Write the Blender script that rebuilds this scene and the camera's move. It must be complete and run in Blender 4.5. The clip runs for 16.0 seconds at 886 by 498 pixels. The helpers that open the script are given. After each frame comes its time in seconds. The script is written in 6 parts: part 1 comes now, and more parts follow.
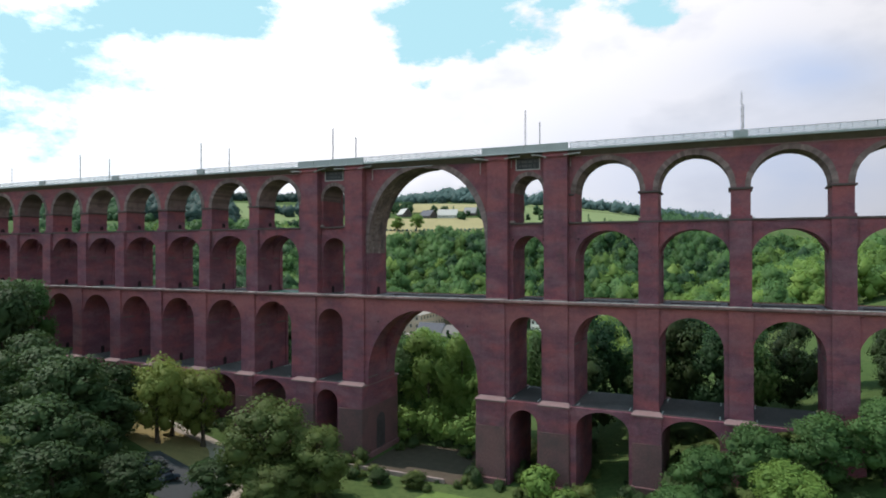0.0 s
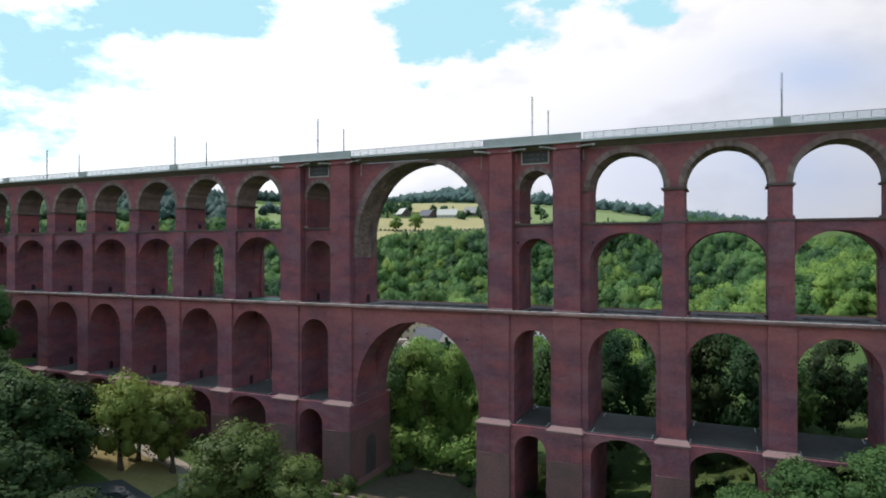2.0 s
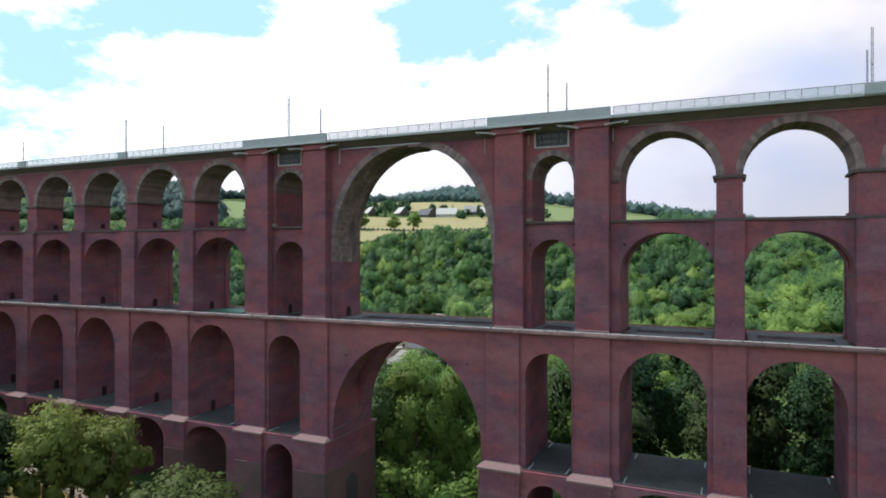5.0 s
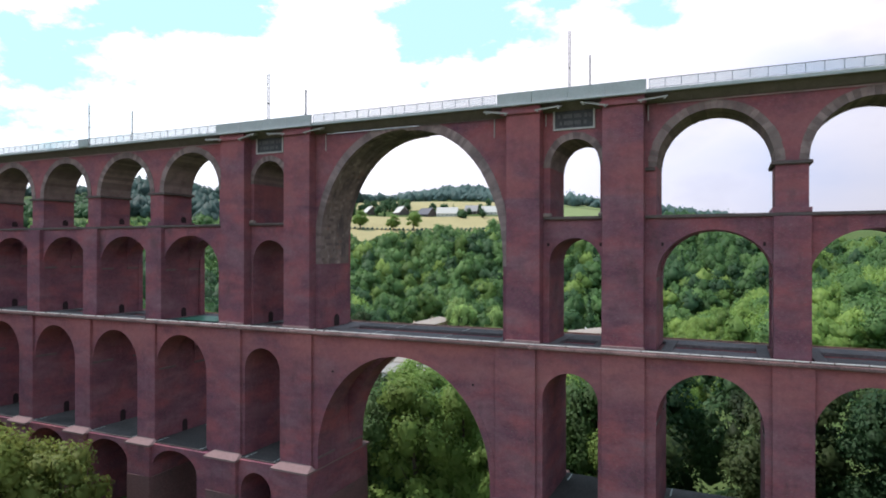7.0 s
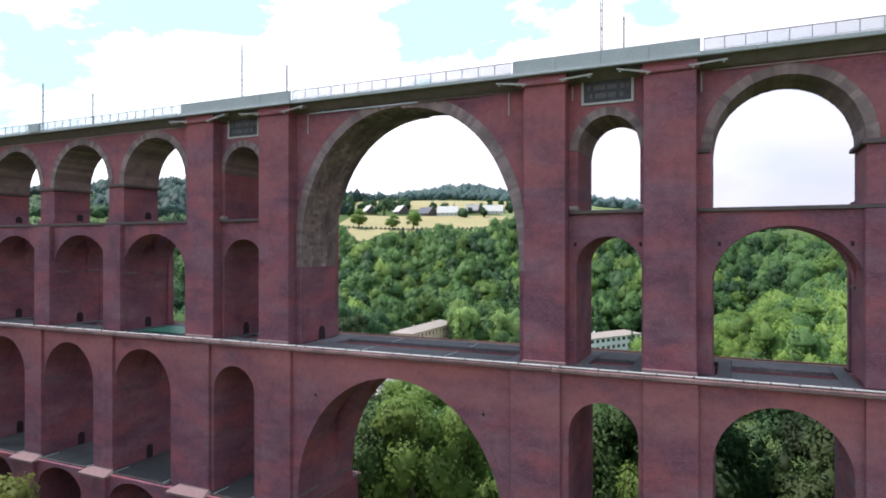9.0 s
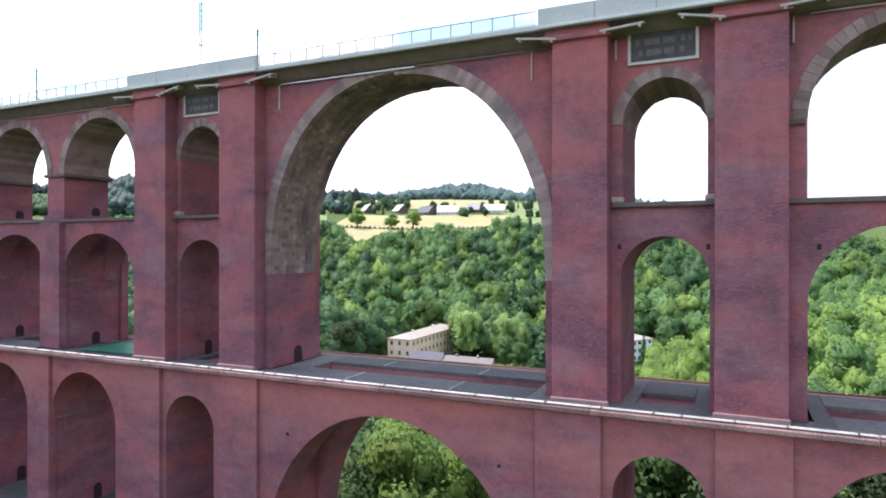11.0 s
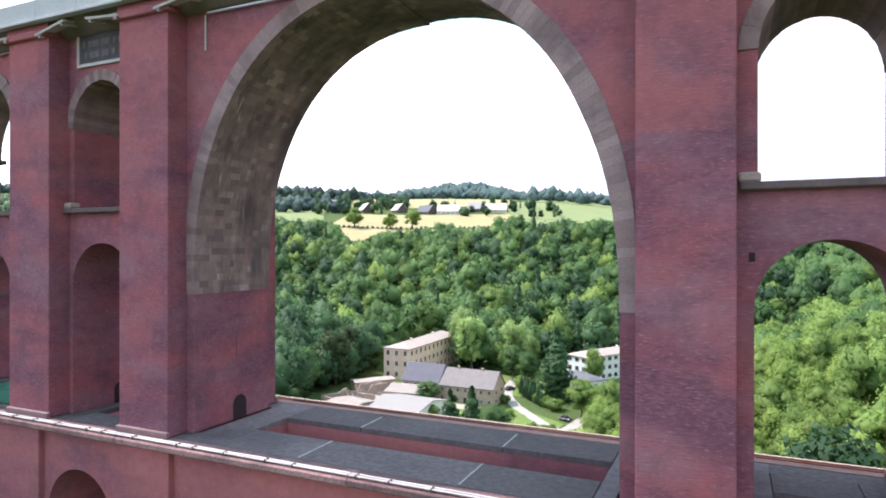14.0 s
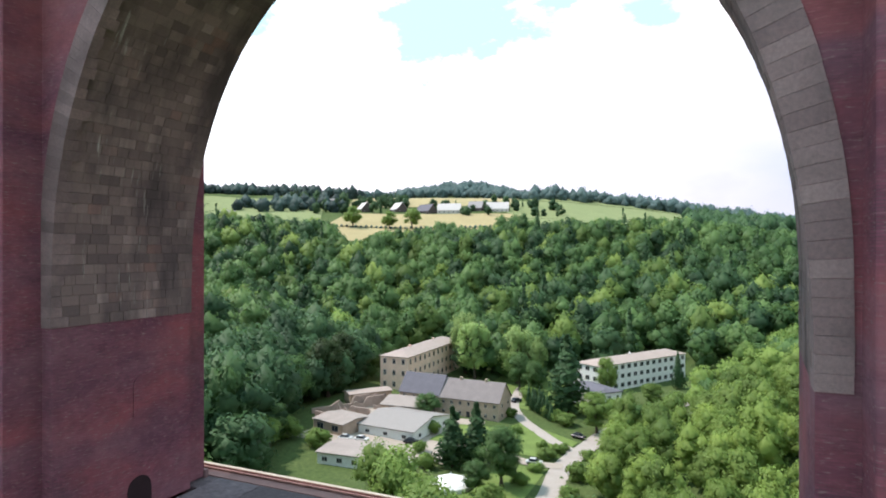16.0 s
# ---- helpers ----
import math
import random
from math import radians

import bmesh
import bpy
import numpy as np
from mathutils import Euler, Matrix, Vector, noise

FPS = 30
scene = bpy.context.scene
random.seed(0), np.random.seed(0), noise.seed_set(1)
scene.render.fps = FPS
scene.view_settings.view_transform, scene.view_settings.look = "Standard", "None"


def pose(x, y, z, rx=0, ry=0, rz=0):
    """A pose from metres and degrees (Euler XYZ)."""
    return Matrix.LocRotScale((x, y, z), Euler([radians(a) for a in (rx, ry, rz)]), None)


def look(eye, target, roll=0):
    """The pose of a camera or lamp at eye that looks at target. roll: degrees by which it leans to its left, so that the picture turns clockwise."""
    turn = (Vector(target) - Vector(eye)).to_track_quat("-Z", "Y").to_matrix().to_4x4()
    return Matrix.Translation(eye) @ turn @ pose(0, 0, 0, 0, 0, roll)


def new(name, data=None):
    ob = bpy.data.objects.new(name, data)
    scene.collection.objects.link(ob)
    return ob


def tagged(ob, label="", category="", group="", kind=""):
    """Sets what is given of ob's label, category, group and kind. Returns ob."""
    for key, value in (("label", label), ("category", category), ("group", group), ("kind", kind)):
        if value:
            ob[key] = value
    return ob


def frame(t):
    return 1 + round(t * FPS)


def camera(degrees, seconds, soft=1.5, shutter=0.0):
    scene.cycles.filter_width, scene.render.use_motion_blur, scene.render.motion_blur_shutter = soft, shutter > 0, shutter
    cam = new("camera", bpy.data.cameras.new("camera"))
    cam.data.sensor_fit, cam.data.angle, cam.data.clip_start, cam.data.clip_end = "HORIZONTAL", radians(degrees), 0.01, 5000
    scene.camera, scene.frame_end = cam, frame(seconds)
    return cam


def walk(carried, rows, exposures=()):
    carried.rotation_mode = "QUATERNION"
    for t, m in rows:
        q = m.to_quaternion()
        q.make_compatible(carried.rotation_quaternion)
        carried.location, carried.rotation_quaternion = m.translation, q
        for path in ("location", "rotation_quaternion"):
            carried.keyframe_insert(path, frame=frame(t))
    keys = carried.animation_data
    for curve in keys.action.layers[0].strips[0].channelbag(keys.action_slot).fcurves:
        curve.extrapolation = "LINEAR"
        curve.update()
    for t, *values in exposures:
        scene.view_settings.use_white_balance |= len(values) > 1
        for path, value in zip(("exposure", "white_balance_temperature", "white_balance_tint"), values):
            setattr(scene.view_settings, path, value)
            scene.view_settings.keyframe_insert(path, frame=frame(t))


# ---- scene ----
cam = camera(69.9, 16.0, 1.9)
PATH = [
    (0, (66.322, -132.882, 55.997), (65.491, -131.063, 56), -0.12),
    (0.5, (64.75, -129.092, 56.268), (63.919, -127.272, 56.27), -0.12),
    (1, (63.261, -125.367, 56.516), (62.43, -123.548, 56.518), -0.12),
    (1.5, (61.768, -121.756, 56.749), (60.937, -119.937, 56.751), -0.12),
    (2, (60.359, -118.11, 56.918), (59.528, -116.291, 56.92), -0.12),
    (2.5, (58.93, -114.393, 57.059), (58.098, -112.574, 57.06), -0.12),
    (3, (57.473, -110.599, 57.213), (56.642, -108.78, 57.215), -0.12),
    (3.5, (55.995, -106.763, 57.348), (55.164, -104.944, 57.349), -0.12),
    (4, (54.43, -103.08, 57.452), (53.599, -101.261, 57.453), -0.12),
    (6.5, (46.358, -85.632, 57.58), (45.526, -83.813, 57.581), 0.03),
    (7, (44.621, -82.134, 57.582), (43.789, -80.315, 57.583), 0.03),
    (7.5, (42.825, -78.542, 57.528), (41.993, -76.723, 57.528), 0.03),
    (8, (41.164, -75.11, 57.557), (40.332, -73.291, 57.557), 0.03),
    (8.5, (39.456, -71.682, 57.581), (38.625, -69.863, 57.581), 0.03),
    (9, (37.841, -68.346, 57.707), (37.009, -66.528, 57.707), 0.03),
    (11.5, (28.934, -49.967, 58.163), (28.102, -48.149, 58.162), 0.03),
    (12, (27.245, -46.496, 58.307), (26.412, -44.678, 58.306), 0.03),
    (12.5, (25.613, -43.17, 58.439), (24.78, -41.351, 58.438), 0.03),
    (13, (24.035, -39.876, 58.503), (23.203, -38.057, 58.502), 0.03),
    (13.5, (22.569, -36.702, 58.573), (21.737, -34.884, 58.572), 0.03),
    (14, (21.034, -33.416, 58.641), (20.202, -31.597, 58.64), 0.03),
    (14.5, (19.27, -29.862, 58.728), (18.437, -28.043, 58.726), 0.03),
    (14.6, (17.949, -27.034, 58.755), (17.116, -25.215, 58.753), 0.03),
    (14.7, (17.303, -25.651, 58.768), (16.471, -23.833, 58.766), 0.03),
    (14.8, (16.98, -24.96, 58.775), (16.148, -23.141, 58.773), 0.03),
    (14.9, (16.657, -24.268, 58.781), (15.825, -22.45, 58.779), 0.03),
    (15, (16.334, -23.577, 58.788), (15.502, -21.759, 58.786), 0.03),
    (15.5, (14.854, -20.597, 58.863), (14.022, -18.779, 58.861), 0.03),
    (16, (13.486, -17.511, 58.972), (12.653, -15.692, 58.97), 0.03),
]
EXPOSURES = [(0, -0.43, 6320, 13), (4, -0.35, 6320, 15), (7, -0.14, 6320, 20), (9, 0.11, 6300, 23), (11.5, 0.71, 6280, 27), (13, 0.82, 6280, 28), (14.5, 0.49, 6360, 26), (16, 0.12, 6420, 22)]
walk(cam, [(t, look(eye, target, roll)) for t, eye, target, roll in PATH], EXPOSURES)

# ---- world and light ----
SUN_TO = Vector((-0.52, -0.015, 0.85)).normalized()
sun_data = bpy.data.lights.new("sun", "SUN")
sun_data.energy, sun_data.angle, sun_data.color = 5.0, radians(0.6), (1.0, 0.95, 0.86)
sun = new("sun", sun_data)
sun.matrix_world = look(SUN_TO * 300, (0, 0, 0))

world = bpy.data.worlds.new("sky")
scene.world = world
world.use_nodes = True


def wire_world():
    nt = world.node_tree
    nt.nodes.clear()
    N = nt.nodes.new
    L = nt.links.new
    out = N("ShaderNodeOutputWorld")
    bg = N("ShaderNodeBackground")
    bg.inputs["Strength"].default_value = 1.0
    sky = N("ShaderNodeTexSky")
    sky.sky_type = "NISHITA"
    sky.sun_disc = False
    sky.sun_elevation = math.asin(SUN_TO.z)
    sky.sun_rotation = math.atan2(SUN_TO.x, SUN_TO.y)
    sky.altitude = 400
    sky.air_density, sky.dust_density, sky.ozone_density = 1.0, 1.0, 1.0
    dim = N("ShaderNodeMix")
    dim.data_type, dim.blend_type = "RGBA", "MULTIPLY"
    dim.inputs["Factor"].default_value = 1.0
    L(sky.outputs["Color"], dim.inputs["A"])
    dim.inputs["B"].default_value = (0.15, 0.152, 0.15, 1)
    tc = N("ShaderNodeTexCoord")
    mp = N("ShaderNodeMapping")
    mp.inputs["Scale"].default_value = (1, 1, 1.9)
    mp.inputs["Location"].default_value = (0.34, 0.1, 0.05)
    L(tc.outputs["Generated"], mp.inputs["Vector"])
    n1 = N("ShaderNodeTexNoise")
    n1.inputs["Scale"].default_value = 3.4
    n1.inputs["Detail"].default_value = 9
    n1.inputs["Roughness"].default_value = 0.58
    L(mp.outputs["Vector"], n1.inputs["Vector"])
    ramp = N("ShaderNodeValToRGB")
    ramp.color_ramp.elements[0].position, ramp.color_ramp.elements[1].position = 0.42, 0.51
    lean = N("ShaderNodeVectorMath")
    lean.operation = "DOT_PRODUCT"
    lean.inputs[1].default_value = (0.14, 0.066, -0.75)
    L(tc.outputs["Generated"], lean.inputs[0])
    add = N("ShaderNodeMath")
    L(n1.outputs["Fac"], add.inputs[0])
    L(lean.outputs["Value"], add.inputs[1])
    lift = N("ShaderNodeMath")
    lift.inputs[1].default_value = 0.212
    L(add.outputs[0], lift.inputs[0])

    def dot(v):
        q = N("ShaderNodeVectorMath")
        q.operation = "DOT_PRODUCT"
        q.inputs[1].default_value = v
        L(tc.outputs["Generated"], q.inputs[0])
        return q.outputs["Value"]

    def calc(op, a, b):
        q = N("ShaderNodeMath")
        q.operation = op
        for k, v in enumerate((a, b)):
            if isinstance(v, (int, float)):
                q.inputs[k].default_value = v
            else:
                L(v, q.inputs[k])
        return q.outputs[0]

    # the clouds' lie: each bank or gap has its bearing, height, breadth and depth, as tangents from due valley
    ahead = calc("MAXIMUM", dot((-0.416, 0.909, 0)), 0.08)
    across = calc("DIVIDE", dot((0.909, 0.416, 0)), ahead)
    above = calc("DIVIDE", dot((0, 0, 1)), ahead)

    def bank(a, b, wide, deep):
        p = calc("DIVIDE", calc("SUBTRACT", across, a), wide)
        q = calc("DIVIDE", calc("SUBTRACT", above, b), deep)
        r2 = calc("ADD", calc("MULTIPLY", p, p), calc("MULTIPLY", q, q))
        return calc("POWER", 2.718, calc("MULTIPLY", r2, -1.0))

    puffs = N("ShaderNodeTexNoise")
    puffs.inputs["Scale"].default_value = 8.0
    puffs.inputs["Detail"].default_value = 9
    puffs.inputs["Roughness"].default_value = 0.62
    L(mp.outputs["Vector"], puffs.inputs["Vector"])
    fill = calc("ADD", lift.outputs[0], calc("MULTIPLY", calc("SUBTRACT", puffs.outputs["Fac"], 0.5), 0.7))
    for a, b, wide, deep, more in ((0.0, 0.2, 0.9, 0.16, 0.13), (0.35, 0.30, 0.25, 0.10, 0.12), (-0.14, 0.36, 0.07, 0.07, 0.16), (-0.33, 0.25, 0.12, 0.06, 0.1),
                                   (-0.01, 0.335, 0.125, 0.075, -0.36), (-0.19, 0.34, 0.06, 0.10, 0.26), (0.34, 0.36, 0.055, 0.03, -0.26), (-0.45, 0.37, 0.20, 0.06, -0.16), (-0.66, 0.26, 0.10, 0.12, -0.12), (-0.03, 0.262, 0.03, 0.014, -0.14)):
        fill = calc("ADD", fill, calc("MULTIPLY", bank(a, b, wide, deep), more))
    L(fill, ramp.inputs["Fac"])
    n2 = N("ShaderNodeTexNoise")
    n2.inputs["Scale"].default_value = 5.5
    n2.inputs["Detail"].default_value = 7
    L(mp.outputs["Vector"], n2.inputs["Vector"])
    cl = N("ShaderNodeValToRGB")
    cl.color_ramp.elements[0].position, cl.color_ramp.elements[1].position = 0.26, 0.46
    cl.color_ramp.elements[0].color = (0.98, 1.02, 1.09, 1)
    cl.color_ramp.elements[1].color = (1.32, 1.32, 1.34, 1)
    L(n2.outputs["Fac"], cl.inputs["Fac"])
    near = N("ShaderNodeVectorMath")
    near.operation = "DOT_PRODUCT"
    near.inputs[1].default_value = SUN_TO
    L(tc.outputs["Generated"], near.inputs[0])
    glow = N("ShaderNodeMapRange")
    glow.inputs["From Min"].default_value, glow.inputs["From Max"].default_value = -0.55, 0.9
    glow.inputs["To Min"].default_value, glow.inputs["To Max"].default_value = 0.12, 1.7
    L(near.outputs["Value"], glow.inputs["Value"])
    lit = N("ShaderNodeVectorMath")
    lit.operation = "SCALE"
    grey = N("ShaderNodeMix")
    grey.data_type = "RGBA"
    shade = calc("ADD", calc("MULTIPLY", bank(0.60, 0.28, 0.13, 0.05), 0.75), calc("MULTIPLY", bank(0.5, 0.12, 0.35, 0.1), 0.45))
    L(calc("MULTIPLY", shade, calc("MULTIPLY", n2.outputs["Fac"], 2.0)), grey.inputs["Factor"])
    L(cl.outputs["Color"], grey.inputs["A"])
    grey.inputs["B"].default_value = (0.72, 0.93, 1.30, 1)
    haze = N("ShaderNodeMix")
    haze.data_type = "RGBA"
    L(calc("MULTIPLY", bank(-0.62, 0.30, 0.32, 0.16), 0.8), haze.inputs["Factor"])
    L(grey.outputs["Result"], haze.inputs["A"])
    haze.inputs["B"].default_value = (0.94, 1.28, 1.32, 1)
    L(haze.outputs["Result"], lit.inputs[0])
    south = N("ShaderNodeMapRange")
    south.inputs["From Min"].default_value, south.inputs["From Max"].default_value = -0.1, 0.9
    south.inputs["To Min"].default_value, south.inputs["To Max"].default_value = 1.0, 1.75
    L(dot((0, -1, 0)), south.inputs["Value"])
    L(calc("MULTIPLY", glow.outputs["Result"], south.outputs["Result"]), lit.inputs["Scale"])
    mix = N("ShaderNodeMix")
    mix.data_type = "RGBA"
    L(ramp.outputs["Color"], mix.inputs["Factor"])
    pale = N("ShaderNodeMix")
    pale.data_type = "RGBA"
    pale.inputs["Factor"].default_value = 0.85
    pale.inputs["B"].default_value = (0.72, 1.22, 1.30, 1)
    L(dim.outputs["Result"], pale.inputs["A"])
    L(pale.outputs["Result"], mix.inputs["A"])
    L(lit.outputs["Vector"], mix.inputs["B"])
    L(mix.outputs["Result"], bg.inputs["Color"])
    L(bg.outputs["Background"], out.inputs["Surface"])


wire_world()

# ---- materials ----


def mat(name, rough=0.85, metal=0.0, spec=0.3):
    m = bpy.data.materials.new(name)
    m.use_nodes = True
    b = m.node_tree.nodes["Principled BSDF"]
    b.inputs["Roughness"].default_value = rough
    b.inputs["Metallic"].default_value = metal
    b.inputs["Specular IOR Level"].default_value = spec
    return m, m.node_tree.nodes, m.node_tree.links, b


def mixrgb(nodes, links, a, b, fac, blend="MIX"):
    n = nodes.new("ShaderNodeMix")
    n.data_type, n.blend_type = "RGBA", blend
    for key, v in (("A", a), ("B", b), ("Factor", fac)):
        if isinstance(v, (int, float)):
            n.inputs[key].default_value = v
        elif isinstance(v, tuple):
            n.inputs[key].default_value = (*v, 1)
        else:
            links.new(v, n.inputs[key])
    return n.outputs["Result"]


def noise_fac(nodes, links, vec, scale, lo, hi, detail=5, rough=0.6):
    n = nodes.new("ShaderNodeTexNoise")
    n.inputs["Scale"].default_value = scale
    n.inputs["Detail"].default_value = detail
    n.inputs["Roughness"].default_value = rough
    if vec is not None:
        links.new(vec, n.inputs["Vector"])
    r = nodes.new("ShaderNodeMapRange")
    r.inputs["From Min"].default_value, r.inputs["From Max"].default_value = lo, hi
    links.new(n.outputs["Fac"], r.inputs["Value"])
    return r.outputs["Result"]


def place(nodes, links, scale=(1, 1, 1)):
    g = nodes.new("ShaderNodeNewGeometry")
    m = nodes.new("ShaderNodeMapping")
    m.inputs["Scale"].default_value = scale
    links.new(g.outputs["Position"], m.inputs["Vector"])
    return m.outputs["Vector"]


def wall_uv(nodes, links):
    """Along the wall and up it, for faces that look along x or y."""
    g = nodes.new("ShaderNodeNewGeometry")
    s = nodes.new("ShaderNodeSeparateXYZ")
    links.new(g.outputs["Position"], s.inputs["Vector"])
    a = nodes.new("ShaderNodeMath")
    links.new(s.outputs["X"], a.inputs[0])
    links.new(s.outputs["Y"], a.inputs[1])
    c = nodes.new("ShaderNodeCombineXYZ")
    links.new(a.outputs[0], c.inputs["X"])
    links.new(s.outputs["Z"], c.inputs["Y"])
    return c.outputs["Vector"]


def bumped(nodes, links, b, height, strength, distance=0.05):
    n = nodes.new("ShaderNodeBump")
    n.inputs["Strength"].default_value, n.inputs["Distance"].default_value = strength, distance
    links.new(height, n.inputs["Height"])
    links.new(n.outputs["Normal"], b.inputs["Normal"])


def brick_material():
    m, N, L, b = mat("brick_masonry", 0.9, 0, 0.2)
    uv = wall_uv(N, L)

    def stretched(sx, sy, at):
        q = N.new("ShaderNodeMapping")
        q.inputs["Scale"].default_value = (sx, sy, 1)
        q.inputs["Location"].default_value = (at, at * 0.7, 0)
        L.new(uv, q.inputs["Vector"])
        return q.outputs["Vector"]

    br = N.new("ShaderNodeTexBrick")
    L.new(uv, br.inputs["Vector"])
    br.inputs["Scale"].default_value = 1.0
    br.inputs["Brick Width"].default_value, br.inputs["Row Height"].default_value = 0.28, 0.085
    br.inputs["Mortar Size"].default_value = 0.011
    br.inputs["Color1"].default_value = (0.158, 0.053, 0.083, 1)
    br.inputs["Color2"].default_value = (0.238, 0.081, 0.122, 1)
    br.inputs["Mortar"].default_value = (0.129, 0.071, 0.088, 1)
    # repaired bands and weathered fields, metres wide
    c = mixrgb(N, L, br.outputs["Color"], (0.289, 0.085, 0.101), noise_fac(N, L, stretched(0.12, 0.22, 3), 1.0, 0.42, 0.62, 5, 0.55))
    c = mixrgb(N, L, c, (0.246, 0.122, 0.154), noise_fac(N, L, stretched(0.12, 0.26, 57), 1.0, 0.46, 0.72, 5, 0.6))
    c = mixrgb(N, L, c, (0.127, 0.049, 0.079), noise_fac(N, L, stretched(0.14, 0.36, 11), 1.0, 0.5, 0.74, 5, 0.65))
    # courses that lost their mortar, and courses bleached by lime
    dark = noise_fac(N, L, stretched(2.0, 10.0, 17), 1.0, 0.47, 0.68, 5, 0.62)
    part_dark = N.new("ShaderNodeMath")
    part_dark.operation = "MULTIPLY"
    part_dark.inputs[1].default_value = 0.5
    patchy = noise_fac(N, L, stretched(0.4, 0.7, 71), 1.0, 0.4, 0.6, 4, 0.6)
    broken = N.new("ShaderNodeMath")
    broken.operation = "MULTIPLY"
    L.new(dark, broken.inputs[0])
    L.new(patchy, broken.inputs[1])
    L.new(broken.outputs[0], part_dark.inputs[0])
    c = mixrgb(N, L, c, (0.095, 0.041, 0.054), part_dark.outputs[0])
    pale = noise_fac(N, L, stretched(2.6, 10.5, 31), 1.0, 0.57, 0.70, 4, 0.58)
    c = mixrgb(N, L, c, (0.273, 0.166, 0.175), pale)
    # soot that ran down from the galleries
    c = mixrgb(N, L, c, (0.087, 0.052, 0.062), noise_fac(N, L, stretched(0.35, 0.14, 43), 1.0, 0.57, 0.85, 5, 0.6))
    # brick lighter and redder towards the underside of the gallery cornice
    g = N.new("ShaderNodeNewGeometry")
    sep = N.new("ShaderNodeSeparateXYZ")
    L.new(g.outputs["Position"], sep.inputs["Vector"])
    rise = N.new("ShaderNodeMapRange")
    rise.inputs["From Min"].default_value, rise.inputs["From Max"].default_value = 36.0, 42.5
    rise.inputs["To Max"].default_value = 1.1
    L.new(sep.outputs["Z"], rise.inputs["Value"])
    below = N.new("ShaderNodeMath")
    below.operation = "LESS_THAN"
    below.inputs[1].default_value = 44.45
    L.new(sep.outputs["Z"], below.inputs[0])
    under_cornice = N.new("ShaderNodeMath")
    under_cornice.operation = "MULTIPLY"
    L.new(rise.outputs["Result"], under_cornice.inputs[0])
    L.new(below.outputs[0], under_cornice.inputs[1])
    worn = N.new("ShaderNodeMath")
    worn.operation = "MULTIPLY"
    L.new(under_cornice.outputs[0], worn.inputs[0])
    L.new(noise_fac(N, L, stretched(0.1, 0.2, 91), 1.0, 0.3, 0.65, 5, 0.6), worn.inputs[1])
    c = mixrgb(N, L, c, (0.341, 0.118, 0.124), worn.outputs[0])
    # facing renewed high on the piers, redder than the old brick
    high = N.new("ShaderNodeMapRange")
    high.inputs["From Min"].default_value, high.inputs["From Max"].default_value = 64.3, 64.7
    high.inputs["To Max"].default_value = 0.62
    L.new(sep.outputs["Z"], high.inputs["Value"])
    spared = N.new("ShaderNodeMath")
    spared.operation = "MULTIPLY"
    L.new(high.outputs["Result"], spared.inputs[0])
    L.new(noise_fac(N, L, stretched(0.13, 0.2, 133), 1.0, 0.36, 0.6, 5, 0.62), spared.inputs[1])
    c = mixrgb(N, L, c, (0.33, 0.105, 0.108), spared.outputs[0])
    mottle = noise_fac(N, L, place(N, L), 1.3, 0.35, 0.65, 7, 0.75)
    c = mixrgb(N, L, c, mixrgb(N, L, (0.3, 0.3, 0.3), (0.68, 0.66, 0.66), mottle), 0.3, "OVERLAY")
    L.new(c, b.inputs["Base Color"])
    bumped(N, L, b, dark, 0.3, 0.04)
    return m


def stone_material(name, dark, light, rough=0.9, scale=1.2, stain=(0.055, 0.044, 0.044), island=True):
    m, N, L, b = mat(name, rough, 0, 0.25)
    p = place(N, L)
    g = N.new("ShaderNodeNewGeometry")
    grain = noise_fac(N, L, p, 9.0 * scale, 0.3, 0.7, 6, 0.7)
    big = noise_fac(N, L, p, 0.4 * scale, 0.45, 0.78, 6, 0.66)
    c = mixrgb(N, L, dark, light, g.outputs["Random Per Island"] if island else grain)
    c = mixrgb(N, L, c, (0.75, 0.72, 0.7), grain, "OVERLAY")
    oi = N.new("ShaderNodeObjectInfo")
    tone = N.new("ShaderNodeHueSaturation")
    r = N.new("ShaderNodeMapRange")
    r.inputs["To Min"].default_value, r.inputs["To Max"].default_value = 0.7, 1.25
    L.new(oi.outputs["Random"], r.inputs["Value"])
    L.new(r.outputs["Result"], tone.inputs["Value"])
    L.new(c, tone.inputs["Color"])
    c = mixrgb(N, L, tone.outputs["Color"], stain, big)
    L.new(c, b.inputs["Base Color"])
    bumped(N, L, b, grain, 0.4, 0.04)
    return m


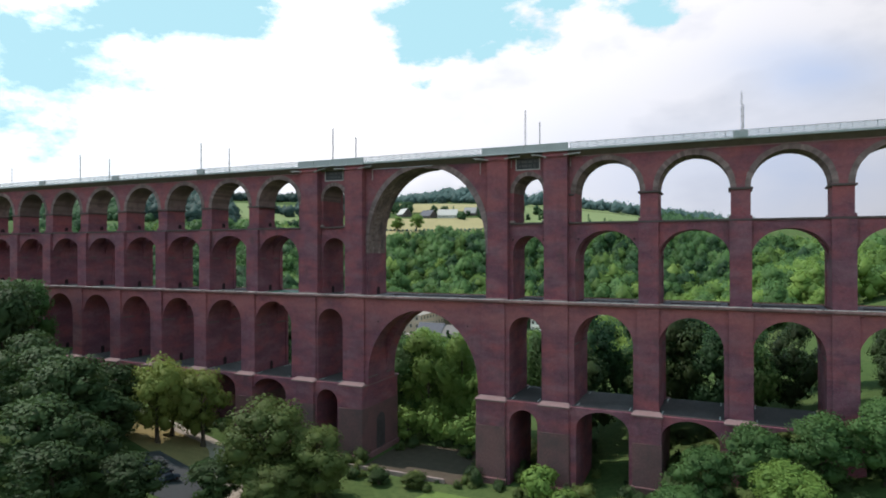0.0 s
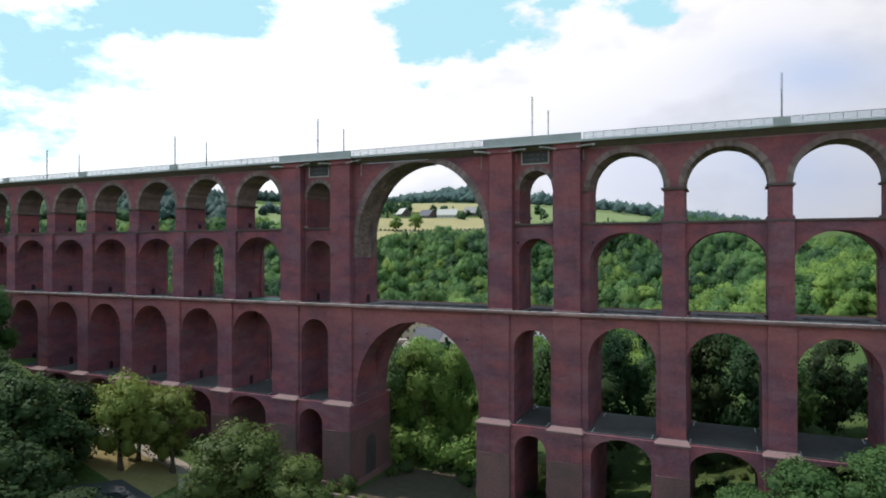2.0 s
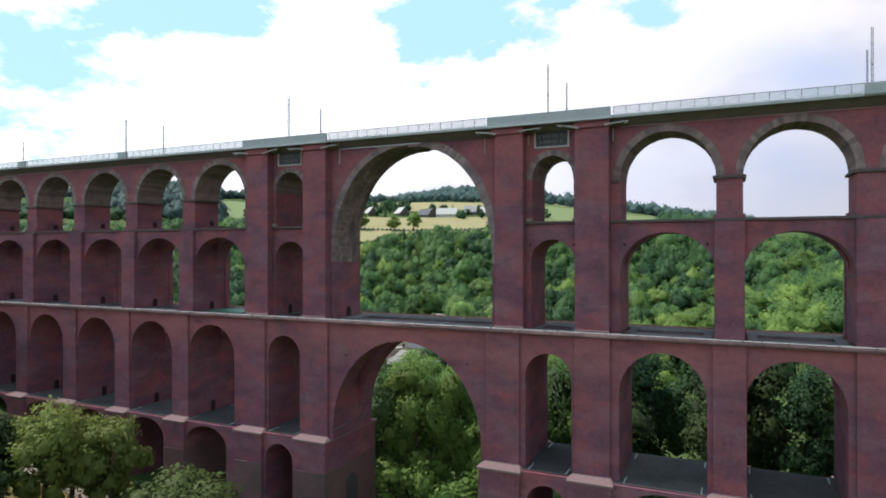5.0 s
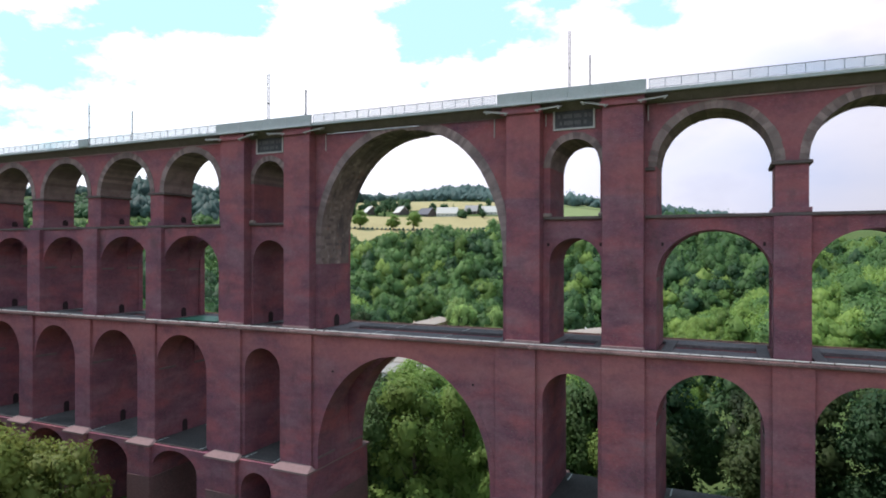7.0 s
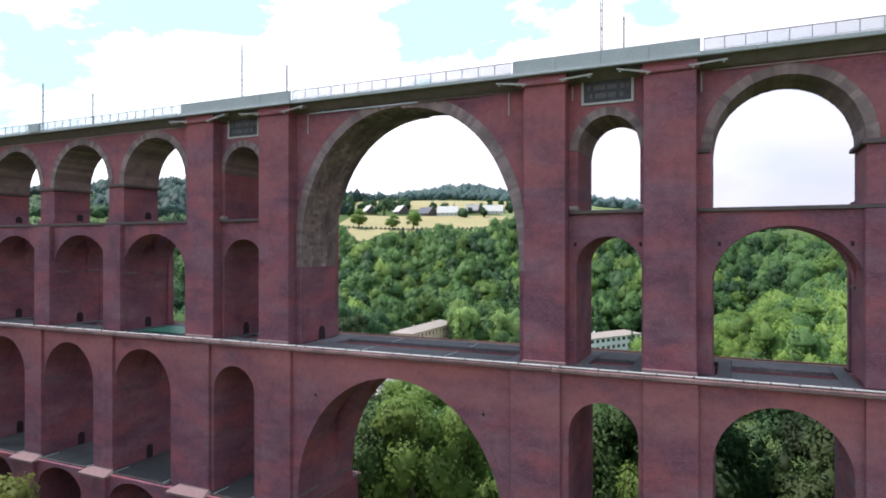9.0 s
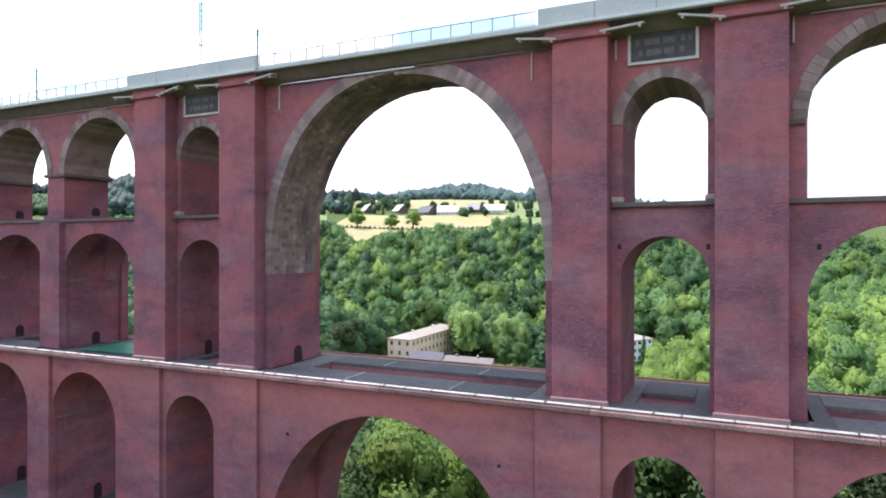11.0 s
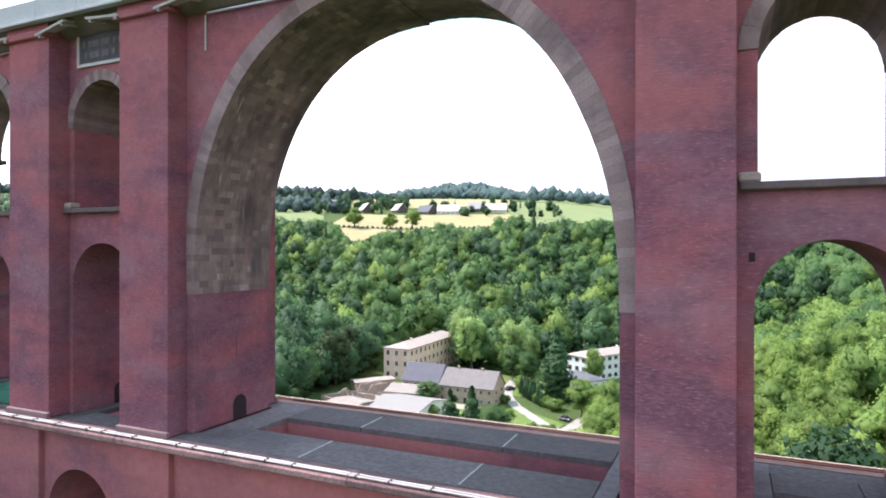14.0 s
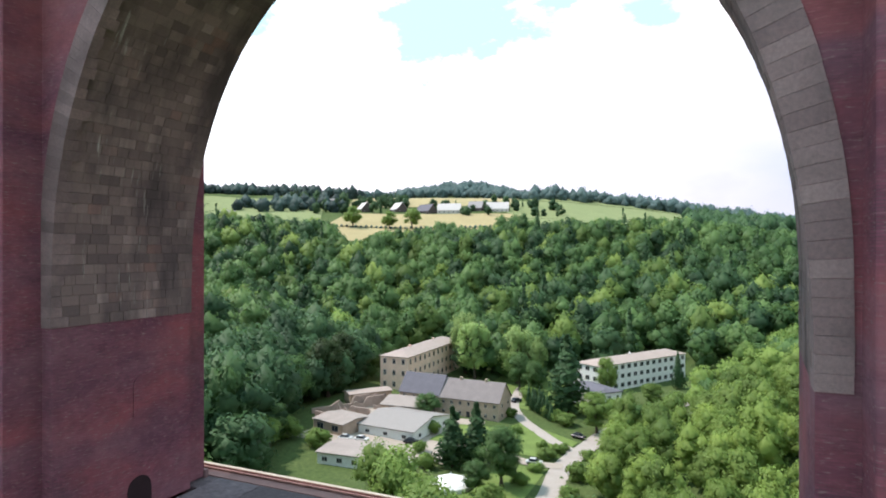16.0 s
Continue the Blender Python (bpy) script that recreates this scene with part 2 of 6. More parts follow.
def granite_material():
    m, N, L, b = mat("granite_blocks", 0.92, 0, 0.2)
    p = place(N, L)
    g = N.new("ShaderNodeNewGeometry")
    oi = N.new("ShaderNodeObjectInfo")
    pick = N.new("ShaderNodeMath")
    L.new(g.outputs["Random Per Island"], pick.inputs[0])
    L.new(oi.outputs["Random"], pick.inputs[1])
    wrap = N.new("ShaderNodeMath")
    wrap.operation = "FRACT"
    L.new(pick.outputs[0], wrap.inputs[0])
    ramp = N.new("ShaderNodeValToRGB")
    e = ramp.color_ramp.elements
    e[0].position, e[0].color = 0.0, (0.13, 0.094, 0.096, 1)
    e[1].position, e[1].color = 1.0, (0.30, 0.224, 0.220, 1)
    for at, col in ((0.05, (0.14, 0.102, 0.103, 1)), (0.09, (0.172, 0.123, 0.122, 1)), (0.55, (0.203, 0.147, 0.144, 1)), (0.8, (0.228, 0.166, 0.162, 1)), (0.86, (0.215, 0.125, 0.115, 1)), (0.92, (0.262, 0.192, 0.187, 1))):
        ramp.color_ramp.elements.new(at).color = col
    L.new(wrap.outputs[0], ramp.inputs["Fac"])
    grain = noise_fac(N, L, p, 10.0, 0.3, 0.7, 6, 0.7)
    c = mixrgb(N, L, ramp.outputs["Color"], (0.62, 0.6, 0.58), grain, "OVERLAY")
    # dark blotches: staining together with the soffit's shade, put into the colour
    stain_and_shade = noise_fac(N, L, place(N, L, (0.22, 0.4, 0.14)), 1.0, 0.42, 0.64, 6, 0.62)
    c = mixrgb(N, L, c, (0.092, 0.068, 0.072), stain_and_shade)
    runs = noise_fac(N, L, place(N, L, (1.0, 4.0, 0.5)), 1.0, 0.6, 0.74, 5, 0.6)
    where = noise_fac(N, L, place(N, L, (0.1, 0.2, 0.1)), 1.0, 0.5, 0.62, 3, 0.5)
    lime = N.new("ShaderNodeMath")
    lime.operation = "MULTIPLY"
    L.new(runs, lime.inputs[0])
    L.new(where, lime.inputs[1])
    c = mixrgb(N, L, c, (0.42, 0.39, 0.37), lime.outputs[0])
    L.new(c, b.inputs["Base Color"])
    bumped(N, L, b, grain, 0.35, 0.03)
    return m


def plain_material(name, colour, rough=0.7, metal=0.0, vary=0.25, scale=1.5):
    m, N, L, b = mat(name, rough, metal)
    p = place(N, L)
    f = noise_fac(N, L, p, scale, 0.3, 0.7, 6, 0.65)
    g = noise_fac(N, L, p, scale * 9, 0.3, 0.7, 4, 0.6)
    lo, hi = tuple(x * (1 - vary) for x in colour), tuple(min(1, x * (1 + vary)) for x in colour)
    c = mixrgb(N, L, lo, hi, f)
    c = mixrgb(N, L, c, tuple(x * 0.8 for x in colour), g)
    L.new(c, b.inputs["Base Color"])
    bumped(N, L, b, g, 0.2, 0.02)
    return m


def leaf_material(name, dark, light, through_share=0.4):
    m, N, L, b = mat(name, 0.6, 0, 0.2)
    g = N.new("ShaderNodeNewGeometry")
    oi = N.new("ShaderNodeObjectInfo")
    tone = N.new("ShaderNodeAttribute")
    tone.attribute_name = "tree_tone"
    c = mixrgb(N, L, dark, light, g.outputs["Random Per Island"])
    patch = noise_fac(N, L, place(N, L), 0.16, 0.38, 0.66, 3, 0.5)
    c = mixrgb(N, L, c, tuple(0.5 * (p + q) for p, q in zip(dark, light)), 0.6)
    c = mixrgb(N, L, c, light, patch)
    hs = N.new("ShaderNodeHueSaturation")
    own = N.new("ShaderNodeMapRange")
    own.inputs["To Min"].default_value, own.inputs["To Max"].default_value = 0.85, 1.2
    L.new(oi.outputs["Random"], own.inputs["Value"])
    kin = N.new("ShaderNodeMapRange")
    kin.clamp = False
    kin.inputs["To Min"].default_value, kin.inputs["To Max"].default_value = 1.0, 1.75
    L.new(tone.outputs["Fac"], kin.inputs["Value"])
    both = N.new("ShaderNodeMath")
    both.operation = "MULTIPLY"
    L.new(own.outputs["Result"], both.inputs[0])
    L.new(kin.outputs["Result"], both.inputs[1])
    hue = N.new("ShaderNodeMapRange")
    hue.clamp = False
    hue.inputs["To Min"].default_value, hue.inputs["To Max"].default_value = 0.5, 0.47
    L.new(tone.outputs["Fac"], hue.inputs["Value"])
    L.new(hue.outputs["Result"], hs.inputs["Hue"])
    L.new(both.outputs[0], hs.inputs["Value"])
    L.new(c, hs.inputs["Color"])
    L.new(hs.outputs["Color"], b.inputs["Base Color"])
    tr = N.new("ShaderNodeBsdfTranslucent")
    L.new(hs.outputs["Color"], tr.inputs["Color"])
    mx = N.new("ShaderNodeMixShader")
    mx.inputs["Fac"].default_value = through_share
    L.new(b.outputs["BSDF"], mx.inputs[1])
    L.new(tr.outputs["BSDF"], mx.inputs[2])
    L.new(mx.outputs["Shader"], N["Material Output"].inputs["Surface"])
    return m


BRICK = brick_material()
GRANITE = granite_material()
DRESSED = stone_material("dressed_granite", (0.142, 0.098, 0.102), (0.225, 0.162, 0.165), 0.9, 0.9, (0.125, 0.09, 0.094))
RINGSTONE = stone_material("arch_ring_stone", (0.145, 0.099, 0.10), (0.235, 0.168, 0.168), 0.9, 1.2, (0.11, 0.072, 0.076))
BASESTONE = stone_material("base_stone", (0.125, 0.062, 0.068), (0.17, 0.088, 0.092), 0.92, 0.35, (0.085, 0.066, 0.07), False)
CAPSTONE = plain_material("cap_stone", (0.235, 0.148, 0.152), 0.85, 0, 0.2)
CORNICE = plain_material("cornice_stone", (0.34, 0.25, 0.235), 0.85, 0, 0.3, 0.8)
SILLSTONE = plain_material("blackened_ledge_stone", (0.12, 0.085, 0.085), 0.9, 0, 0.35, 0.7)
EDGESTONE = stone_material("cornice_edge_stone", (0.115, 0.065, 0.07), (0.25, 0.15, 0.15), 0.9, 0.8, (0.07, 0.045, 0.05), False)
IMPOSTSTONE = plain_material("impost_stone", (0.17, 0.112, 0.12), 0.9, 0, 0.3, 1.2)
CONCRETE = plain_material("parapet_concrete", (0.42, 0.42, 0.44), 0.8, 0, 0.12, 0.6)
SOFFIT = plain_material("track_beam", (0.17, 0.135, 0.12), 0.9, 0, 0.3, 0.7)
SLAB = stone_material("deck_slab", (0.092, 0.074, 0.083), (0.13, 0.105, 0.117), 0.92, 0.25, (0.062, 0.049, 0.056), False)
GALLERY = stone_material("floor_stone_and_arch_shade", (0.055, 0.045, 0.048), (0.085, 0.07, 0.075), 0.95, 0.4, (0.04, 0.033, 0.035), False)
SEAM = plain_material("seam_mortar", (0.5, 0.48, 0.47), 0.8)
STEEL = plain_material("galvanised_steel", (0.5, 0.52, 0.55), 0.45, 0.6, 0.1)
ZINC = plain_material("zinc_flashing", (0.52, 0.49, 0.49), 0.5, 0.2, 0.35, 0.6)
# near-black for flat pieces that paint the shade inside holes, and for tyres
DARK = plain_material("hole_shade_and_tyre", (0.035, 0.018, 0.022), 0.95)
MAST = plain_material("mast_steel", (0.2, 0.21, 0.22), 0.6, 0.4)
LEAF = leaf_material("leaves_mid", (0.051, 0.108, 0.037), (0.100, 0.186, 0.060))
LEAF_LIGHT = leaf_material("leaves_light", (0.108, 0.188, 0.042), (0.188, 0.282, 0.070))
LEAF_SLOPE = leaf_material("leaves_slope", (0.122, 0.200, 0.042), (0.212, 0.30, 0.074), 0.45)
LEAF_LIME = leaf_material("leaves_lime", (0.135, 0.165, 0.04), (0.225, 0.26, 0.066), 0.45)
# far leaves: distance haze put into the colour as a bluer green
LEAF_FAR_HAZED = leaf_material("leaves_far_hazed", (0.072, 0.122, 0.118), (0.10, 0.158, 0.15))
LEAF_KNOLL_HAZED = leaf_material("leaves_knoll_hazed", (0.045, 0.085, 0.08), (0.07, 0.118, 0.108))
LEAF_DARK = leaf_material("leaves_dark", (0.032, 0.076, 0.036), (0.060, 0.126, 0.052))
LEAF_PALE = leaf_material("leaves_willow", (0.20, 0.31, 0.095), (0.31, 0.43, 0.155), 0.5)
LEAF_OLIVE = leaf_material("leaves_olive", (0.068, 0.098, 0.030), (0.125, 0.16, 0.048))
LEAF_DEEP = leaf_material("leaves_deep", (0.025, 0.046, 0.018), (0.056, 0.09, 0.032))
BARK = plain_material("bark", (0.09, 0.07, 0.055), 0.95)

# ---- mesh helpers ----


def mesh_object(name, verts, faces, material, parent=None, label="", smooth=False):
    me = bpy.data.meshes.new(name)
    me.from_pydata(verts, [], faces)
    me.materials.append(material)
    if smooth:
        me.shade_smooth()
    ob = new(name, me)
    ob.parent = parent
    if label:
        ob["label"] = label
    return ob


def part(name, bm, material, parent=None, label=""):
    bmesh.ops.recalc_face_normals(bm, faces=bm.faces)
    me = bpy.data.meshes.new(name)
    bm.to_mesh(me)
    bm.free()
    me.materials.append(material)
    ob = new(name, me)
    ob.parent = parent
    if label:
        ob["label"] = label
    return ob


def empty(name, at=(0, 0, 0)):
    ob = new(name)
    ob.location = at
    return ob


def add_box(bm, x0, x1, y0, y1, z0, z1, bevel=0.0):
    vs = [bm.verts.new((x, y, z)) for z in (z0, z1) for y in (y0, y1) for x in (x0, x1)]
    fs = [bm.faces.new([vs[i] for i in q]) for q in ((0, 2, 3, 1), (4, 5, 7, 6), (0, 1, 5, 4), (2, 6, 7, 3), (0, 4, 6, 2), (1, 3, 7, 5))]
    if bevel:
        es = list({e for f in fs for e in f.edges})
        bmesh.ops.bevel(bm, geom=es, offset=bevel, segments=1, affect="EDGES")


def box(x0, x1, y0, y1, z0, z1, bevel=0.0):
    bm = bmesh.new()
    add_box(bm, x0, x1, y0, y1, z0, z1, bevel)
    return bm


def arch_curve(xc, half, spring, rise, n=24, power=1.0):
    """The arch's line from its left springing to its right one."""
    out = []
    for i in range(n + 1):
        c, s = math.cos(math.pi * i / n), math.sin(math.pi * i / n)
        out.append((xc - half * math.copysign(abs(c) ** power, c), spring + rise * abs(s) ** power))
    return out


def arch_wall(x0, x1, z0, z1, y0, y1, xc, half, sill, spring, rise, n=24, power=1.0):
    """A wall with one arched opening from the sill upwards, through its whole thickness."""
    bm = bmesh.new()
    curve = arch_curve(xc, half, spring, rise, n, power)

    def sheet(y):
        V = lambda x, z: bm.verts.new((x, y, z))
        quads = []
        low = [(xc - half, sill)] + curve + [(xc + half, sill)]
        for a, c in zip(curve, curve[1:]):
            quads.append([V(*a), V(*c), V(c[0], z1), V(a[0], z1)])
        quads.append([V(x0, z0), V(xc - half, z0), V(xc - half, z1), V(x0, z1)])
        quads.append([V(xc + half, z0), V(x1, z0), V(x1, z1), V(xc + half, z1)])
        if sill > z0 + 0.01:
            quads.append([V(xc - half, z0), V(xc + half, z0), V(xc + half, sill), V(xc - half, sill)])
        for q in quads:
            bm.faces.new(q)
        return low

    low = sheet(y0)
    sheet(y1)
    ring = low + ([low[0]] if sill > z0 + 0.01 else [])
    for a, c in zip(ring, ring[1:]):
        bm.faces.new([bm.verts.new((a[0], y0, a[1])), bm.verts.new((a[0], y1, a[1])), bm.verts.new((c[0], y1, c[1])), bm.verts.new((c[0], y0, c[1]))])
    for xa, xb, za, zb in ((x0, x0, z0, z1), (x1, x1, z0, z1), (x0, x1, z1, z1)):
        bm.faces.new([bm.verts.new(p) for p in ((xa, y0, za), (xa, y1, za), (xb, y1, zb), (xb, y0, zb))])
    bmesh.ops.remove_doubles(bm, verts=bm.verts, dist=0.001)
    return bm


def split_vault(P, x0, x1, z0, z1, y0, y1, xc, half, spring, rise, g0, g1, n=24):
    """An arched wall whose vault is two strips with an open shaft between them; the jambs run through."""
    P("arcade_vault", arch_wall(x0, x1, z0, z1, y0, g0, xc, half, z0, spring, rise, n), BRICK)
    P("arcade_vault", arch_wall(x0, x1, z0, z1, g1, y1, xc, half, z0, spring, rise, n), BRICK)
    for a, c in ((x0, xc - half), (xc + half, x1)):
        P("pier_core", box(a, c, g0 + 0.002, g1 - 0.002, z0, z1), BRICK)
    for a, c in ((xc - half - 0.2, xc - half + 0.13), (xc + half - 0.13, xc + half + 0.2)):
        for ya, yb in ((y0 + 0.05, g0), (g1, y1 - 0.05)):
            P("impost", box(a, c, ya, yb, spring - 0.42, spring - 0.02, 0.04), IMPOSTSTONE)


def wedge(xc, half, spring, rise, thick, y0, y1, t0, t1, proud):
    pts = []
    for t in (t0, t1):
        for grow in (-proud, thick):
            pts.append((xc - (half + grow) * math.cos(t), spring + (rise + grow) * math.sin(t)))
    a, b, c, d = pts[0], pts[1], pts[3], pts[2]
    return [(p[0], y0, p[1]) for p in (a, b, c, d)] + [(p[0], y1, p[1]) for p in (a, b, c, d)]


WEDGE_FACES = [(3, 2, 1, 0), (4, 5, 6, 7), (0, 1, 5, 4), (1, 2, 6, 5), (2, 3, 7, 6), (3, 0, 4, 7)]


def arch_ring(name, xc, half, spring, rise, thick, y0, y1, n, single, gap=0.02):
    """Wedge stones that line an arch: pieces of their own where they are near, else joined."""
    verts, faces = [], []
    ring = None
    r = random.Random(int(xc * 10) + n)
    for i in range(n):
        t0, t1 = math.pi * (i + gap) / n, math.pi * (i + 1 - gap) / n
        v = wedge(xc, half, spring, rise, thick + r.uniform(-0.04, 0.06), y0 + r.uniform(-0.03, 0.02), y1, t0, t1, r.uniform(0.02, 0.06))
        if single:
            if ring is None:
                ring = empty(name)
                ring.parent = viaduct
                ring["label"] = "weathered stone arch ring"
            mesh_object("voussoir", v, WEDGE_FACES, RINGSTONE, ring)
        else:
            k = len(verts)
            verts += v
            faces += [tuple(k + q for q in f) for f in WEDGE_FACES]
    if not single:
        tagged(mesh_object(name, verts, faces, RINGSTONE, viaduct), "weathered stone arch ring", "", "", "stuff")


# ---- the viaduct: plan ----
AXIS, UPPER_AXIS = 6.3, 5.95
DECK, LEDGE, BEAM, TOP = 44.9, 62.0, 76.3, 77.3
CAP = 23.45
ATTIC_REAR = 8.2
PLAN = {-1: (51.2, 17.0, 43.0), 1: (50.85, 16.9, 42.5)}  # first side pier, pitch, middle of the first bay


def pier_x(s, k):
    return PLAN[s][0] + k * PLAN[s][1]


def bay_x(s, k):
    return PLAN[s][2] if k == 0 else pier_x(s, k - 0.5)


SIDE_BAYS = 12
BAY1_HALF, SIDE_HALF = 6.65, 6.7
GREAT_HALF, GREAT_SPRING, GREAT_RISE, GREAT_POW, GRANITE_FOOT = 15.45, 57.6, 18.3, 0.935, 55.2


def back(y):
    return 2 * AXIS - y


def rear(y):
    """The same on the far side, for the two upper storeys."""
    return 2 * UPPER_AXIS - y


def ground_height(x, y):
    """The lie of the land: valley floor, both flanks, the far slope with its plateau."""
    dx, dy = x - 14.0, y + 17.0
    v = -0.428 * dx + 0.904 * dy
    u = 0.904 * dx + 0.428 * dy
    right = 0.27 * np.maximum(0, u - 30 - 0.75 * np.clip(v - 150, 0, 115) + 0.3 * np.clip(v - 300, 0, 290))
    right = np.minimum(right, 58 + 0.02 * u) * (1 - 0.9 * np.clip((v - 470) / 260, 0, 1))
    left = 0.27 * np.maximum(0, -u - 48)
    left = np.minimum(left, 62 + 0.02 * np.abs(u))
    s = np.clip((v - 262) / 303, 0, 1)
    side = u / np.maximum(v, 50)
    ridge = np.clip((v - 1100) / 250, 0, 1)
    far = 60 * s * s * (3 - 2 * s) + 0.19 * np.clip(v - 560, 0, 340) * (1 - 1.7 * np.clip(side - 0.2, 0, 0.4)) + 0.075 * np.clip(v - 900, 0, 700) * (1 - 1.3 * np.clip(side - 0.12, 0, 0.5))
    far = far + 23 * ridge * np.exp(-((side - 0.05) / 0.07) ** 2)
    far = far + 14 * np.clip((-side - 0.36) / 0.07, 0, 1) * np.clip((0.66 + side) / 0.1, 0, 1) * np.clip((v - 580) / 120, 0, 1) * np.clip((1000 - v) / 200, 0, 1)
    bump = 2.0 * np.sin(x * 0.021 + 1) * np.cos(y * 0.017) * np.clip((np.abs(u) + v - 60) / 200, 0, 1)
    return 5.0 + (right ** 3 + left ** 3 + far ** 3) ** (1 / 3) + bump


def gz(x, y):
    return float(ground_height(np.array(float(x)), np.array(float(y))))


viaduct = tagged(empty("viaduct"), "four-storey red brick railway viaduct with tall central granite-lined arch", "viaduct")


def build_viaduct():
    P = lambda name, bm, m, label="": part(name, bm, m, viaduct, label)
    # main pilasters, both fronts
    for s in (-1, 1):
        for a, c in ((16.15 if s < 0 else 16.5, 21.2), (29.4, 34.5)):
            x0, x1 = sorted((s * a, s * c))
            for y0, y1 in ((0.0, 2.0), (rear(2.0), rear(0.0))):
                P("pilaster", box(x0, x1, y0, y1, DECK, TOP - 0.02, 0.05), BRICK)
            for y0, y1 in ((-0.25, 0.1), (rear(0.1), rear(-0.25))):
                P("pilaster_base", box(x0 - 0.12, x1 + 0.12, y0, y1, DECK - 0.1, DECK + 0.45, 0.06), CAPSTONE)
        # recessed walls in the main piers
        xa, xb = sorted((s * 20.6, s * 30.0))
        xc = s * 25.5
        P("pier_wall", arch_wall(xa, xb, DECK, LEDGE - 0.5, 1.8, rear(1.8), xc, 3.5, DECK, 55.6, 3.5), BRICK)
        P("pier_wall", arch_wall(xa, xb, LEDGE - 0.5, TOP, 1.8, rear(1.8) - 0.7, xc, 3.34, LEDGE - 0.1, 68.6, 3.7), BRICK)
        arch_ring("arch_ring", xc, 3.34, 68.6, 3.7, 0.85, 1.66, rear(1.68) - 0.6, 23, True, 0.008)
        P("sill", box(xc - 4.15, xc + 4.15, 1.2, rear(1.2), LEDGE - 0.45, LEDGE - 0.05, 0.06), SILLSTONE)
        for q in (-1, 1):
            P("sill_block", box(xc + q * 3.7 - 0.55, xc + q * 3.7 + 0.5, 1.3, 2.3, LEDGE - 0.05, LEDGE + 0.45, 0.12), CORNICE)
        for q in (-1, 1):
            x0, x1 = sorted((s * (18.6 if q < 0 else 32.0), s * (21.0 if q < 0 else 29.6)))
            P("pier_core", box(x0, x1, 1.9, rear(1.9), DECK, TOP - 0.05), BRICK)
    # great upper arch
    P("great_arch_wall", arch_wall(-18.6, 18.6, DECK, BEAM + 0.6, 1.8, rear(1.8), 0, GREAT_HALF + 0.34, DECK, GREAT_SPRING, GREAT_RISE + 0.34, 60, GREAT_POW), BRICK)
    for s in (-1, 1):
        x0, x1 = sorted((s * GREAT_HALF, s * (GREAT_HALF + 0.338)))
        bm = box(x0, x1, 1.8, rear(1.8), DECK, GRANITE_FOOT)
        for v in bm.verts:
            if s > 0 and v.co.x < GREAT_HALF + 0.1 and v.co.y > 5:
                v.co.x += 0.32
        P("jamb", bm, BRICK)
    # side bays of the upper two storeys
    for s in (-1, 1):
        for k in range(SIDE_BAYS):
            if k == 0:
                x0, x1, xc, half = 34.4, pier_x(s, 0), bay_x(s, 0), BAY1_HALF
            else:
                x0, x1, xc, half = pier_x(s, k - 1), pier_x(s, k), bay_x(s, k), SIDE_HALF
            xa, xb = sorted((s * x0, s * x1))
            split_vault(P, xa, xb, DECK, LEDGE - 0.5, 1.5, rear(1.5), s * xc, half, 54.0, 6.0, 4.4, 7.5)
            P("arcade_wall", arch_wall(xa, xb, LEDGE - 0.5, BEAM + 0.3, 1.7, ATTIC_REAR, s * xc, half, LEDGE - 0.5, 68.0, 6.8), BRICK)
            arch_ring("arch_ring", s * xc, half, 68.0, 6.8, 1.0, 1.6, ATTIC_REAR + 0.1, 33, k < 2)
            for ya, yb in ((1.1, 4.4), (7.5, rear(1.1))):
                P("ledge", box(xa, xb, ya, yb, LEDGE - 0.5, LEDGE - 0.1, 0.05), SILLSTONE)
            # piers
            xp = s * x1
            for ya, yb in ((0.7, 1.8), (rear(1.8), rear(0.7))):
                P("pier_pilaster", box(xp - 1.95, xp + 1.95, ya, yb, DECK, LEDGE - 0.55, 0.05), BRICK)
            P("impost", box(xp - 2.15, xp + 2.15, 1.35, ATTIC_REAR + 0.35, 67.5, 67.95, 0.08), SILLSTONE)
            P("pier_plinth", box(xp - 2.05, xp + 2.05, 1.3, ATTIC_REAR + 0.4, LEDGE - 0.1, LEDGE + 0.5, 0.05), BRICK)
        P("impost", box(*sorted((s * 34.45, s * 35.7)), 1.35, ATTIC_REAR + 0.35, 67.5, 67.95, 0.08), SILLSTONE)
    # lower storeys
    split_vault(P, -15.4, 15.4, CAP - 0.2, DECK - 0.5, -0.3, back(-0.3), 0, 14.3, 25.2, 16.6, 4.3, 8.6, 48)
    P("arch_band", arch_band(0, 14.3, 25.2, 16.6, 0.9, -0.36), BRICK)
    for s in (-1, 1):
        gaps = [(18.4, 32.1, 25.3, 3.65, 37.7, 3.7, 3.1, 18.4, 3.1)] + [
            ((32.1 if k == 0 else pier_x(s, k - 1)), pier_x(s, k), bay_x(s, k) - (0.5 if s > 0 else -0.3), 6.0, 36.2, 6.4, 5.3, 19.0, 3.7) for k in range(SIDE_BAYS)]
        for x0, x1, xc, h2, sp2, r2, h1, sp1, r1 in gaps:
            xa, xb = sorted((s * x0, s * x1))
            g = min(gz(xa, 5), gz(xb, 5)) - 4
            if h2 > 5 and x1 < pier_x(s, 4):
                split_vault(P, xa, xb, CAP - 0.2, DECK - 0.5, -0.3, back(-0.3), s * xc, h2, sp2, r2, 4.1, 8.5)
            else:
                P("arcade_wall", arch_wall(xa, xb, CAP - 0.2, DECK - 0.5, -0.3, back(-0.3), s * xc, h2, CAP - 0.2, sp2, r2), BRICK)
